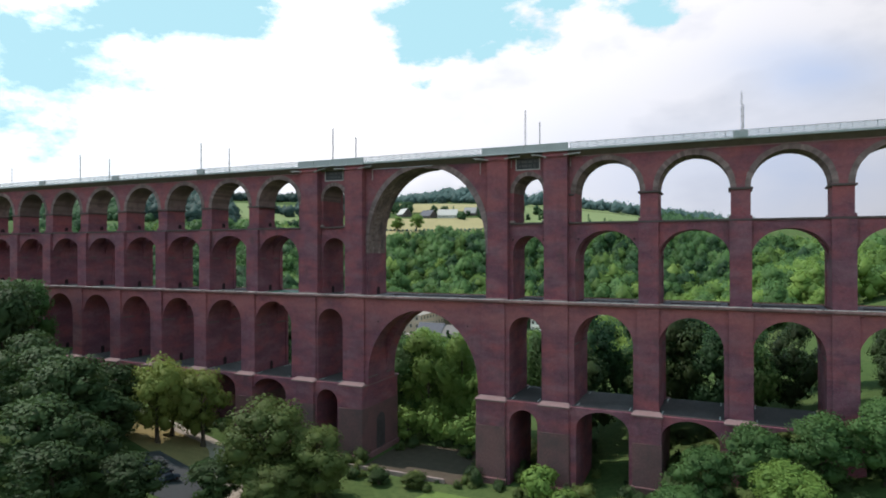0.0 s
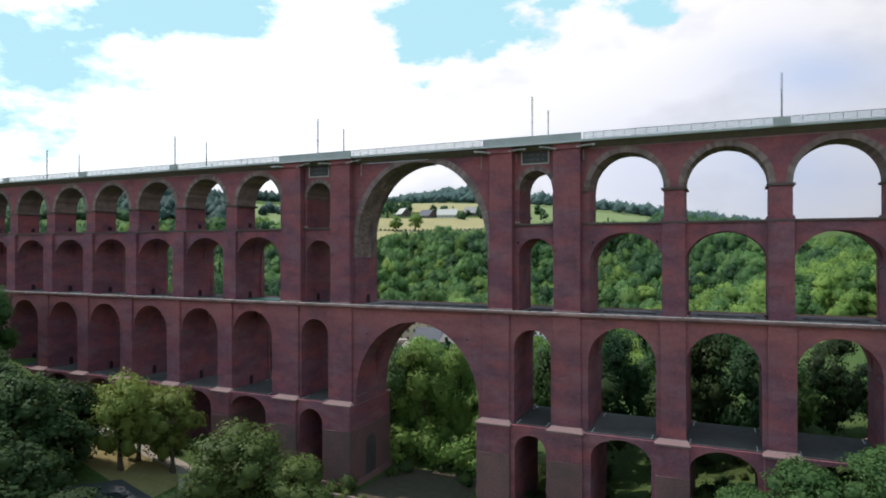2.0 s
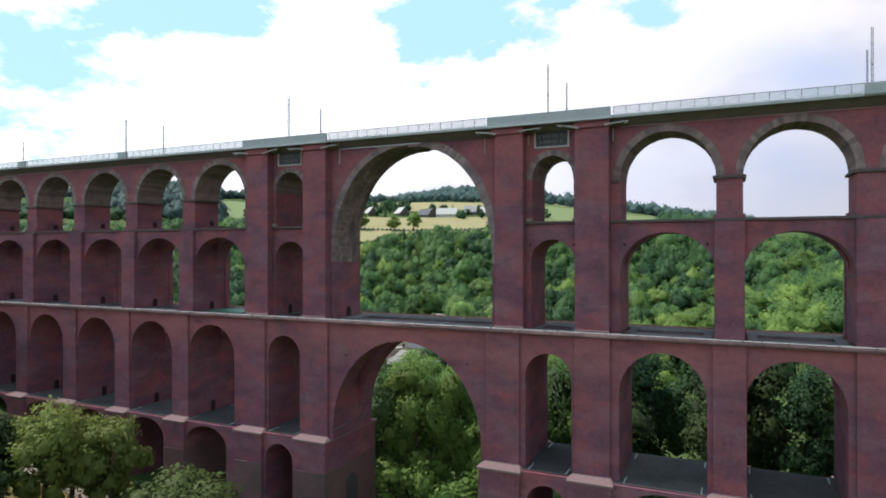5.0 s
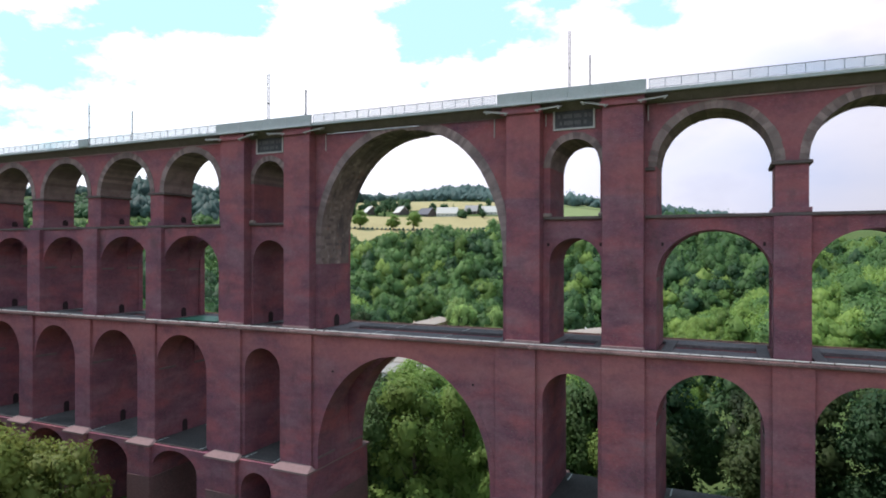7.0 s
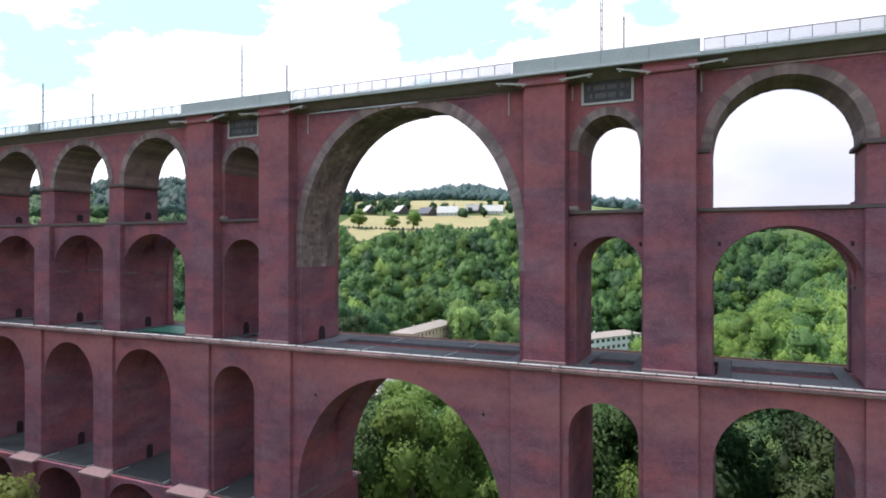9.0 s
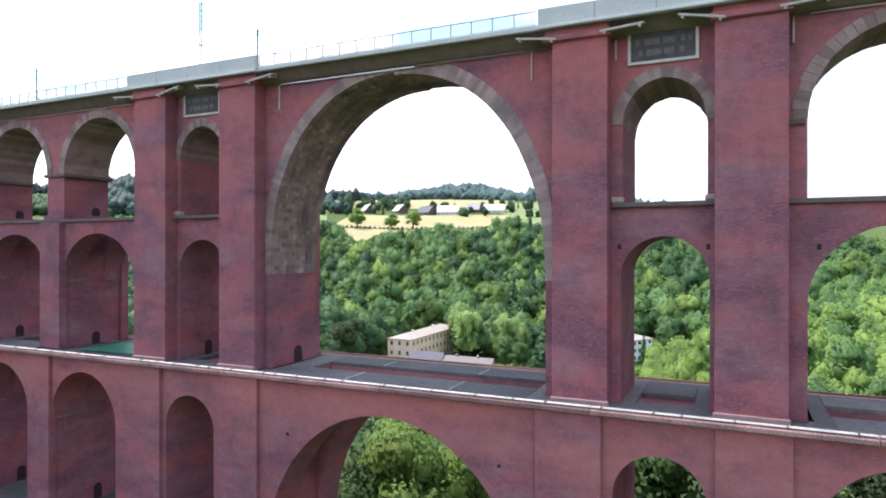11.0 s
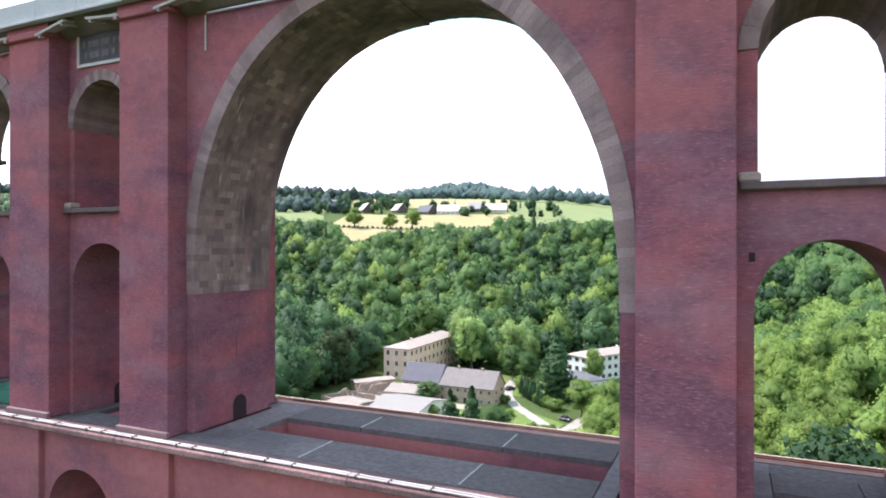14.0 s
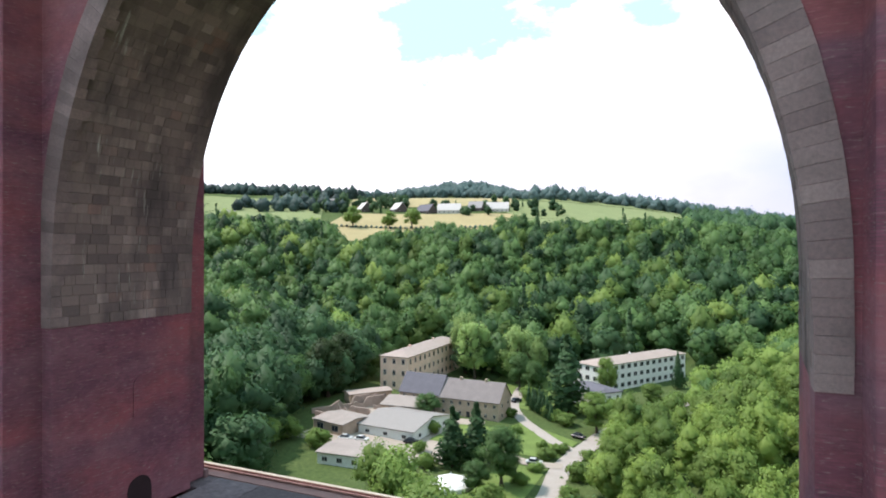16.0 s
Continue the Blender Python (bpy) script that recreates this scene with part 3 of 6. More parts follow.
            if g < 21:
                P("arcade_wall", arch_wall(xa, xb, min(g, 17), CAP - 0.2, -1.8, back(-1.8), s * xc, h1, min(g, 17), sp1, r1), BRICK)
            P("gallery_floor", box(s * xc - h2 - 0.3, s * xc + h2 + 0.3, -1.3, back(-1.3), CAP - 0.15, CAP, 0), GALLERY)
            for q in (-1, 1):
                for ya in (-1.0, back(1.8)):
                    P("seam", box(s * xc + q * (h2 - 0.75) - 0.1, s * xc + q * (h2 - 0.75) + 0.1, ya, ya + 2.8, CAP - 0.05, CAP + 0.015), SEAM)
        for i, (xp, w2, w1) in enumerate([(18.0, 5.6, 7.2), (32.1, 5.3, 6.9)] + [(pier_x(s, k), 4.26, 6.0) for k in range(SIDE_BAYS)]):
            xp *= s
            for y0, y1 in ((-0.8, 0.2), (back(0.2), back(-0.8))):
                P("pilaster", box(xp - w2 / 2, xp + w2 / 2, y0, y1, CAP - 0.3, DECK - 0.45, 0.05), BRICK)
            g = gz(xp, -2)
            if g < CAP - 1:
                mid = 17.6 if abs(xp) < 60 else g - 3
                P("pier_base", box(xp - w1 / 2 + 0.25, xp + w1 / 2 - 0.25, -2.5, back(-2.5), mid, CAP - 0.5, 0.06), BRICK)
                if abs(xp) < 60:
                    P("stone_base", box(xp - w1 / 2 + 0.2, xp + w1 / 2 - 0.2, -2.56, back(-2.56), g - 3, mid, 0.06), BASESTONE, "grey-red stone pier base")
                    P("pier_footing", box(xp - w1 / 2 - 0.1, xp + w1 / 2 + 0.1, -3.0, back(-3.0), g - 3, g + 1.4, 0.1), BASESTONE)
                P("cap_stone", cap_bm(xp, w1), CAPSTONE, "pale sloping cap stone")
    # cornice and deck edge
    for y0, y1, yr in ((-1.4, 0.4, -1.1), (back(0.4), back(-1.4), back(-1.1))):
        for x0 in range(-260, 260, 20):
            P("cornice", box(x0, x0 + 19.97, y0, y1, DECK - 0.5, DECK - 0.04, 0.08), EDGESTONE)


def arch_band(xc, half, spring, rise, thick, y0):
    bm = bmesh.new()
    rows = []
    for i in range(65):
        t = math.pi * i / 64
        rows.append([bm.verts.new((xc - (half + g) * math.cos(t), y, spring + (rise + g) * math.sin(t))) for g, y in ((0, -0.2), (0, y0), (thick, y0), (thick, -0.2))])
    for a, c in zip(rows, rows[1:]):
        for j in range(3):
            bm.faces.new((a[j], a[j + 1], c[j + 1], c[j]))
    return bm


def cap_bm(xp, w):
    bm = bmesh.new()
    add_box(bm, xp - w / 2, xp + w / 2, -2.85, back(-2.85), CAP - 0.5, CAP - 0.2)
    for y0, y1 in ((-2.85, -0.78), (back(-2.85), back(-0.78))):
        a = [bm.verts.new(p) for p in ((xp - w / 2, y0, CAP - 0.196), (xp + w / 2, y0, CAP - 0.196), (xp + w / 2, y1, CAP - 0.196), (xp - w / 2, y1, CAP - 0.196))]
        c = [bm.verts.new((xp + q * (w / 2 - 0.7), y1, CAP + 0.4)) for q in (-1, 1)]
        bm.faces.new((a[0], a[1], c[1], c[0])), bm.faces.new((a[1], a[2], c[1])), bm.faces.new((a[3], a[0], c[0])), bm.faces.new((a[2], a[3], c[0], c[1]))
    return bm


build_viaduct()

# ---- the viaduct: stone lining, deck, track level ----


def block_mesh(name, pts0, pts1, material):
    """One wedge block between two outlines of four points."""
    me = bpy.data.meshes.new(name)
    me.from_pydata([*pts0, *pts1], [], [(3, 2, 1, 0), (4, 5, 6, 7), (0, 1, 5, 4), (1, 2, 6, 5), (2, 3, 7, 6), (3, 0, 4, 7)])
    me.materials.append(material)
    return me


LIP = {-1: 0.26, 1: 0.5}
FLARE = {-1: -0.16, 1: 0.34}  # the soffit runs a little askew through the wall


def great_curve(t, grow=0.0):
    c, s = math.cos(t), math.sin(t)
    x = -(GREAT_HALF + grow) * math.copysign(abs(c) ** GREAT_POW, c)
    return x, GREAT_SPRING + (GREAT_RISE + grow) * abs(s) ** GREAT_POW


def build_granite():
    """Blocks that line the great arch, course by course: the face ring first, the soffit behind it."""
    lining = empty("granite_lining")
    lining.parent = viaduct
    lining["label"] = "weathered grey granite blocks"
    r = random.Random(5)
    fine = [great_curve(math.pi * i / 800) for i in range(801)]
    run = [0.0]
    for a, c in zip(fine, fine[1:]):
        run.append(run[-1] + math.dist(a, c))
    foot = GREAT_SPRING - GRANITE_FOOT
    straight = foot
    total = run[-1] + 2 * straight
    courses = 118

    def at(s, grow):
        s -= straight
        if s < 0:
            return -(GREAT_HALF + grow), GREAT_SPRING + s
        if s > run[-1]:
            return GREAT_HALF + grow, GREAT_SPRING - (s - run[-1])
        return great_curve(math.pi * float(np.interp(s, run, range(801))) / 800, grow)

    rest = {True: ([], [], DRESSED), False: ([], [], GRANITE)}
    made = 0
    for i in range(courses):
        s0, s1 = total * i / courses + 0.006, total * (i + 1) / courses - 0.006
        y = 1.72
        end = rear(1.72)
        first = True
        while y < end - 0.3:
            w = r.uniform(0.45, 1.15)
            y1 = min(end, y + w)
            if end - y1 < 0.5:
                y1 = end
            proud = r.uniform(0.02, 0.04)
            thick = 0.88 + r.uniform(-0.012, 0.012) if first else 0.62 if y1 == end else 0.5
            # the face ring stands a little inside the opening, the soffit widens towards the far side

            def inner(s, yy):
                up = min(1.0, max(0.0, (at(s, 0)[1] - GREAT_SPRING + 1.0) / 10.0))
                side = 1 if at(s, 0)[0] > 0 else -1
                crown = min(1.0, abs(at(s, 0)[0]) / 6.0)
                if first:
                    return at(s, -proud - LIP[side] * up)
                return at(s, -proud + (crown if side > 0 else up) * FLARE[side] * (yy - 1.72) / (end - 1.72))

            o0, o1 = at(s0, thick), at(s1, thick)
            p0 = [(x, y + 0.01, z) for x, z in (inner(s0, y), o0, o1, inner(s1, y))]
            p1 = [(x, y1 - 0.01, z) for x, z in (inner(s0, y1), o0, o1, inner(s1, y1))]
            q = p0
            if q[0][0] < 1.0 and made < 300:
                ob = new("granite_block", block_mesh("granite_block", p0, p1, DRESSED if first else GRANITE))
                ob.parent = lining
                made += 1
            else:
                rest_v, rest_f, _ = rest[first]
                k = len(rest_v)
                rest_v += p0 + p1
                rest_f += [tuple(k + j for j in f) for f in ((3, 2, 1, 0), (4, 5, 6, 7), (0, 1, 5, 4), (1, 2, 6, 5), (2, 3, 7, 6), (3, 0, 4, 7))]
            y = y1
            first = False
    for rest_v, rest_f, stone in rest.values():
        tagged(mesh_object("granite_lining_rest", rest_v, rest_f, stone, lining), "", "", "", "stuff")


def build_deck():
    P = lambda name, bm, m, label="": part(name, bm, m, viaduct, label)
    # slabs of the gallery floor over the second storey, with light wells left open
    def slabs(x0, x1, wells, seams):
        y0, y1 = 0.41, back(0.41)
        cuts = sorted({x0, x1, *seams, *(w for q in wells for w in q[:2])})
        for a, c in zip(cuts, cuts[1:]):
            hole = [q for q in wells if q[0] <= a and c <= q[1]]
            spans = [(y0, hole[0][2]), (hole[0][3], y1)] if hole else [(y0, y1)]
            for ya, yb in spans:
                P("deck_slab", box(a + 0.03, c - 0.03, ya, yb, DECK - 0.42, DECK - 0.03, 0.02), SLAB)
        for a in seams:
            P("seam", box(a - 0.035, a + 0.035, y0 + 0.2, 4.5, DECK - 0.05, DECK + 0.012), SEAM)
            P("seam", box(a - 0.04, a + 0.04, 8.4, y1 - 0.6, DECK - 0.05, DECK + 0.012), SEAM)
        for xa, xb, ya, yb in wells:
            for q in ((xa - 0.3, xb + 0.3, ya - 0.3, ya), (xa - 0.3, xb + 0.3, yb, yb + 0.3), (xa - 0.3, xa, ya, yb), (xb, xb + 0.3, ya, yb)):
                P("well_wall", box(q[0], q[1], q[2], q[3], DECK - 2.2, DECK - 0.43), BRICK)
            if xb - xa < 6:
                P("well_floor", box(xa, xb, ya, yb, DECK - 2.3, DECK - 2.2), SLAB)

    slabs(-15.2, 15.2, [(-12.0, 14.0, 4.6, 8.3)], [-5.0, 6.5])
    for s in (-1, 1):
        c = s * 25.4
        slabs(c - 4.4, c + 4.4, [(c - 2.3, c + 2.3, 3.0, 7.0)], [])
        for k in range(SIDE_BAYS):
            xc = s * bay_x(s, k)
            slabs(xc - 6.2, xc + 6.2, [(xc - 4.8, xc + 4.8, 4.4, 8.2)] if k < 4 else [], [])
    for s in (-1, 1):
        for ya, yb in ((0.412, 2.2), (back(2.2), back(0.412))):
            P("deck_slab", box(*sorted((s * 15.0, s * 36.5)), ya, yb, DECK - 0.415, DECK - 0.046), SLAB)
    luck = random.Random(12)
    # pinkish far-edge margin with sunlight put into its colour; twin pipes on both edges
    for x0 in range(-260, 260, 20):
        for y in (-1.12, -0.82, back(-0.9), back(-0.45)):
            bm = bmesh.new()
            bmesh.ops.create_cone(bm, segments=8, radius1=0.06, radius2=0.06, depth=19.9, cap_ends=True)
            bmesh.ops.transform(bm, matrix=pose(x0 + 10, y, DECK + (0.13 if y < 0 else 0.07), 0, 90, 0), verts=bm.verts)
            P("edge_pipe", bm, ZINC if y < 0 else RUSTPIPE, "bright zinc pipe" if y < 0 else "")
        at = x0 + luck.uniform(0.5, 2.0)
        while at < x0 + 19.5:
            P("pipe_clamp", box(at, at + luck.uniform(0.06, 0.16), -1.24, -0.72, DECK + 0.0, DECK + 0.22, 0.01), SILLSTONE)
            at += luck.uniform(1.4, 4.5)
        P("pipe_tray", box(x0, x0 + 19.9, -1.05, -0.85, DECK - 0.02, DECK + 0.05), EDGESTONE)
        P("pipe_tray", box(x0, x0 + 19.9, back(0.38), back(-1.05), DECK - 0.03, DECK + 0.005), SUNLITPINK, "pinkish stone margin with sunlight painted in")
        P("kerb", box(x0, x0 + 19.96, back(-1.1), back(-1.4), DECK - 0.2, DECK + 0.04, 0.03), LICHEN, "kerb yellowed by lichen")
    # small arched passages on the jambs: flat sheets, their shade put into the colour
    def niche(x, y, z, w, h, face):
        bm = bmesh.new()
        n = 10
        pts = [(-w / 2, 0), (w / 2, 0)] + [(w / 2 * math.cos(math.pi * i / n), h - w / 2 + w / 2 * math.sin(math.pi * i / n)) for i in range(n + 1)]
        front = [bm.verts.new((x + 0.035 * face, y + p, z + q)) for p, q in pts]
        rear = [bm.verts.new((x - 0.3 * face, y + p, z + q)) for p, q in pts]
        bm.faces.new(front)
        bm.faces.new(rear[::-1])
        for i in range(len(pts)):
            j = (i + 1) % len(pts)
            bm.faces.new((front[i], front[j], rear[j], rear[i]))
        return bm

    P("passage", niche(-GREAT_HALF, 6.6, DECK, 1.5, 1.9, 1), DARK, "arched passage, its shade painted on a flat sheet")
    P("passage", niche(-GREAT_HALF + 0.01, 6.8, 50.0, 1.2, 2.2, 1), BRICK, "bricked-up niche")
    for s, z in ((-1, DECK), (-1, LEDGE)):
        P("passage", niche(s * 25.5 - 3.5 if z == DECK else s * 25.5 - 3.6, 6.3, z, 1.2, 1.8, 1), DARK, "arched passage, its shade painted on a flat sheet")
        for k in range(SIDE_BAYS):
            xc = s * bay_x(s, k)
            P("passage", niche(xc - (SIDE_HALF if k else BAY1_HALF), 6.3, z, 1.2, 1.7, 1), DARK, "arched passage, its shade painted on a flat sheet")
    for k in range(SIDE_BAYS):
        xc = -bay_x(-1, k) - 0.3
        P("passage", niche(xc - 6.0, 6.3, CAP, 1.2, 2.2, 1), DARK, "arched passage, its shade painted on a flat sheet")
    # the blind arch is flat; its recess's shade is put in as darker stone
    P("blind_arch", niche(-14.63, 6.3, 4.6, 4.2, 10.5, 1), GALLERY, "blind arch in the pier's foot, its shade painted flat")
    # green tarpaulin on the gallery floor
    bm = bmesh.new()
    bmesh.ops.create_grid(bm, x_segments=14, y_segments=14, size=1)
    for v in bm.verts:
        v.co = Vector((v.co.x * 4.6, v.co.y * 3.2, 0.05 + 0.07 * noise.noise(v.co * 3)))
    bmesh.ops.solidify(bm, geom=bm.faces[:], thickness=0.03)
    sheet = part("tarpaulin", bm, TARP)
    sheet.location = (-41.6, 4.6, DECK + 0.1)
    tagged(sheet, "green tarpaulin spread on the gallery floor", "tarpaulin")
    # spouts of the second storey and tie bars; dark blocks paint the holes' shade
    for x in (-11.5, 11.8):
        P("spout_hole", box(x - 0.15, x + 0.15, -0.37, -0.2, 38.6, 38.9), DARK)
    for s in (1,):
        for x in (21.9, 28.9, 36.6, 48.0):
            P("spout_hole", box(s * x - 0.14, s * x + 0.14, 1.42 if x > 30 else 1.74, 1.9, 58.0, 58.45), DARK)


def build_track_level():
    P = lambda name, bm, m, label="": part(name, bm, m, viaduct, label)
    # sloping dark beam under the track, concrete edge
    prof = [(1.9, BEAM - 0.35), (1.45, BEAM - 0.2), (0.1, BEAM + 0.75), (-0.35, BEAM + 0.85), (-0.35, TOP), (1.9, TOP)]
    for x0 in range(-260, 260, 20):
        for m in (1, -1):
            bm = bmesh.new()
            ring = [[bm.verts.new((x, y if m > 0 else rear(y), z)) for y, z in prof] for x in (x0, x0 + 19.98)]
            bm.faces.new(ring[0]), bm.faces.new(ring[1][::-1])
            for i in range(len(prof)):
                j = (i + 1) % len(prof)
                bm.faces.new((ring[0][i], ring[0][j], ring[1][j], ring[1][i]))
            P("track_beam", bm, SOFFIT, "dark sloping beam below the track")
            y0, y1 = sorted((-0.5 if m > 0 else rear(-0.5), -0.1 if m > 0 else rear(-0.1)))
            P("edge_kerb", box(x0, x0 + 19.95, y0, y1, TOP - 0.35, TOP + 0.1, 0.04), CONCRETE)
        P("track_bed", box(x0, x0 + 19.98, 1.91, rear(1.91), BEAM - 0.3, TOP - 0.02), SOFFIT)
    for x0, x1 in ((-34.9, -15.4), (15.4, 34.9)):
        for y0, y1 in ((-0.72, -0.34), (rear(-0.34), rear(-0.72))):
            n = 4
            for i in range(n):
                a, c = x0 + (x1 - x0) * i / n, x0 + (x1 - x0) * (i + 1) / n
                P("parapet_panel", box(a + 0.015, c - 0.015, y0, y1, TOP - 0.2, TOP + 1.35, 0.03), CONCRETE, "grey concrete parapet panel")
        P("parapet_kerb", box(x0 - 0.05, x1 + 0.05, -0.9, -0.36, TOP - 0.45, TOP - 0.2, 0.04), CONCRETE)
    for s in (-1, 1):
        for a, c in ((15.9, 21.3), (29.3, 34.6)):
            x0, x1 = sorted((s * a, s * c))
            P("pilaster_head", box(x0, x1, -0.15, 0.6, TOP - 0.92, TOP - 0.22, 0.05), BRICK)
            P("pilaster_capital", box(x0 - 0.22, x1 + 0.22, -0.42, 0.6, TOP - 1.5, TOP - 0.93, 0.08), BRICK)
        for k in range(0, SIDE_BAYS, 2):
            x = s * pier_x(s, k + 1)
            P("refuge_panel", box(x - 1.3, x + 1.3, -0.8, -0.4, TOP - 0.2, TOP + 1.2, 0.04), CONCRETE, "concrete refuge parapet")
        # inspection boards hung beside the pilasters
        for x, tilt in ((15.2, 8), (22.4, -4), (28.5, 12), (35.6, -4)):
            bm = box(-1.75, 1.75, -0.55, 0.55, -0.09, 0.09)
            add_box(bm, -1.5, -1.3, -0.5, 0.9, -0.3, -0.092)
            add_box(bm, 1.3, 1.5, -0.5, 0.9, -0.3, -0.092)
            bmesh.ops.transform(bm, matrix=pose(s * x, -0.1, TOP - 1.0, 14, tilt * s, 0), verts=bm.verts)
            P("drip_board", bm, BOARD, "weathered pale drip board on two brackets")
        P("conduit", box(*sorted((s * 36.0, s * 120.0)), 1.42, 1.52, BEAM - 0.5, BEAM - 0.38), CORNICE)
    for s in (-1, 1):
        for x, h in ((14.2, 2.6), (34.9, 2.0), (21.6, 1.6)):
            P("downpipe", box(s * x - 0.07, s * x + 0.07, 1.36 if x > 30 else 1.62, 1.5 if x > 30 else 1.76, BEAM - 0.5 - h, BEAM - 0.5, 0.02), BOARD, "short pale downpipe")
    P("conduit", box(-13.8, 2.4, 1.38, 1.5, BEAM - 0.55, BEAM - 0.43), STEEL, "pale cable conduit")
    P("conduit", box(2.6, 15.6, 1.38, 1.5, BEAM - 0.5, BEAM - 0.38), SOFFIT)
    # inscription panels over the narrow arches
    for s in (-1, 1):
        c = s * 25.4
        panel = P("inscription_panel", box(c - 2.65, c + 2.65, 1.66, 1.9, 73.7, 76.15, 0.03), DARKPANEL, "dark inscription panel in a pale stone frame")
        for q in ((c - 2.8, c + 2.8, 73.5, 73.75), (c - 2.8, c + 2.8, 76.1, 76.35), (c - 2.8, c - 2.55, 73.76, 76.09), (c + 2.55, c + 2.8, 73.76, 76.09)):
            part("panel_frame", box(q[0], q[1], 1.56, 1.8, q[2], q[3], 0.03), FRAMESTONE, panel)
        for z, bars in ((75.3, ((-2.2, -1.85), (-1.5, -0.2), (0.0, 1.0), (1.4, 1.8), (1.95, 2.3))), (74.4, ((-1.9, -1.6), (-1.3, -0.1), (0.1, 0.9), (1.3, 1.7)))):
            for a, b2 in bars:
                part("raised_bar", box(c + a, c + b2, 1.62, 1.7, z - 0.22, z + 0.3, 0.02), BARSTONE, panel)
    # railings
    for x0, x1 in ((-170, -35.2), (-15.2, 15.2), (35.2, 170)):
        n = max(1, round((x1 - x0) / 5.6))
        for i in range(n):
            a, c = x0 + (x1 - x0) * i / n, x0 + (x1 - x0) * (i + 1) / n
            rail = tagged(empty("railing", (a, -0.3, TOP + 0.1)), "grey steel mesh railing on the viaduct's edge", "railing", "railings along the track")
            w = c - a
            m = max(2, round(w / 1.9))
            bm = box(0.02, w - 0.02, -0.03, 0.03, 1.2, 1.28)
            part("top_rail", bm, RAILSTEEL, rail)
            part("bottom_rail", box(0.02, w - 0.02, -0.02, 0.02, 0.08, 0.13), RAILSTEEL, rail)
            part("mesh_infill", box(0.03, w - 0.03, -0.008, 0.008, 0.14, 1.19), MESHWIRE, rail, "fine pale wire mesh")
            for j in range(m):
                part("post", box(w * j / m - 0.035, w * j / m + 0.035, -0.04, 0.04, 0.0, 1.24), RAILSTEEL, rail)


def mast_mesh(h, w):
    """A slim lattice mast: four uprights, rungs and crossing bars."""
    bm = bmesh.new()
    for sx in (-1, 1):
        add_box(bm, sx * w - 0.04, sx * w + 0.04, -0.05, 0.05, 0, h)
    k = int(h / 0.7)
    for i in range(k):
        add_box(bm, -w, w, -0.03, 0.03, i * 0.7 + 0.3, i * 0.7 + 0.36)
    return bm


def build_masts():
    spots = [(24.7, 2.2, 8.4, 0.1), (26.0, 9.2, 7.0, 0.07), (-26.1, 2.2, 8.5, 0.16), (-23.7, 9.2, 7.2, 0.08), (68.0, 3.4, 8.3, 0.1), (68.4, 9.2, 6.9, 0.07),
             (-72.0, 3.4, 8.2, 0.16), (-67.0, 9.2, 7.3, 0.08), (-123.5, 3.4, 8.2, 0.16), (-117.5, 9.2, 7.2, 0.08), (-176.0, 3.4, 8.0, 0.16), (-168.0, 9.2, 7.0, 0.08)]
    for x, y, h, w in spots:
        mast = tagged(empty("catenary_mast", (x, y, TOP - 0.05)), "slim grey lattice railway mast above the track", "mast", "masts along the track")
        part("lattice", mast_mesh(h + 1.2, w), MAST, mast)
        part("foot", box(-0.45, 0.45, -0.45, 0.45, 0, 0.5, 0.05), CONCRETE, mast)
        part("bracket", box(-0.05, 0.05, -0.5, 0.5, h * 0.55, h * 0.55 + 0.1), MAST, mast)


RAILSTEEL = plain_material("railing_steel", (0.2, 0.22, 0.25), 0.55, 0.3, 0.15)
BOARD = plain_material("weathered_board", (0.42, 0.38, 0.38), 0.8, 0, 0.3, 1.5)
RUSTPIPE = plain_material("rusty_pipe", (0.17, 0.085, 0.07), 0.85, 0, 0.3, 1.0)
LICHEN = plain_material("lichen_kerb", (0.46, 0.41, 0.34), 0.9, 0, 0.25, 1.2)
# pinkish stone, lightened in colour for the sun along the far edge
SUNLITPINK = plain_material("sunlit_pink_stone", (0.33, 0.18, 0.165), 0.9, 0, 0.25, 0.8)
TARP = plain_material("green_tarpaulin", (0.02, 0.16, 0.10), 0.5, 0, 0.2)
DARKPANEL = plain_material("dark_panel", (0.07, 0.065, 0.075), 0.8, 0, 0.4)
BARSTONE = plain_material("worn_relief", (0.125, 0.115, 0.122), 0.85, 0, 0.45, 3.0)
FRAMESTONE = plain_material("pale_frame_stone", (0.5, 0.46, 0.46), 0.85)
MESHWIRE = plain_material("pale_wire_mesh", (0.62, 0.66, 0.72), 0.6)


def open_mesh(m, share):
    """Lets most of the light through, as fine wire mesh does."""
    N, L = m.node_tree.nodes, m.node_tree.links
    clear = N.new("ShaderNodeBsdfTransparent")
    mx = N.new("ShaderNodeMixShader")
    mx.inputs["Fac"].default_value = share
    L.new(clear.outputs["BSDF"], mx.inputs[1])
    L.new(N["Principled BSDF"].outputs["BSDF"], mx.inputs[2])
    L.new(mx.outputs["Shader"], N["Material Output"].inputs["Surface"])


open_mesh(MESHWIRE, 0.3)
build_granite()
build_deck()
build_track_level()
build_masts()

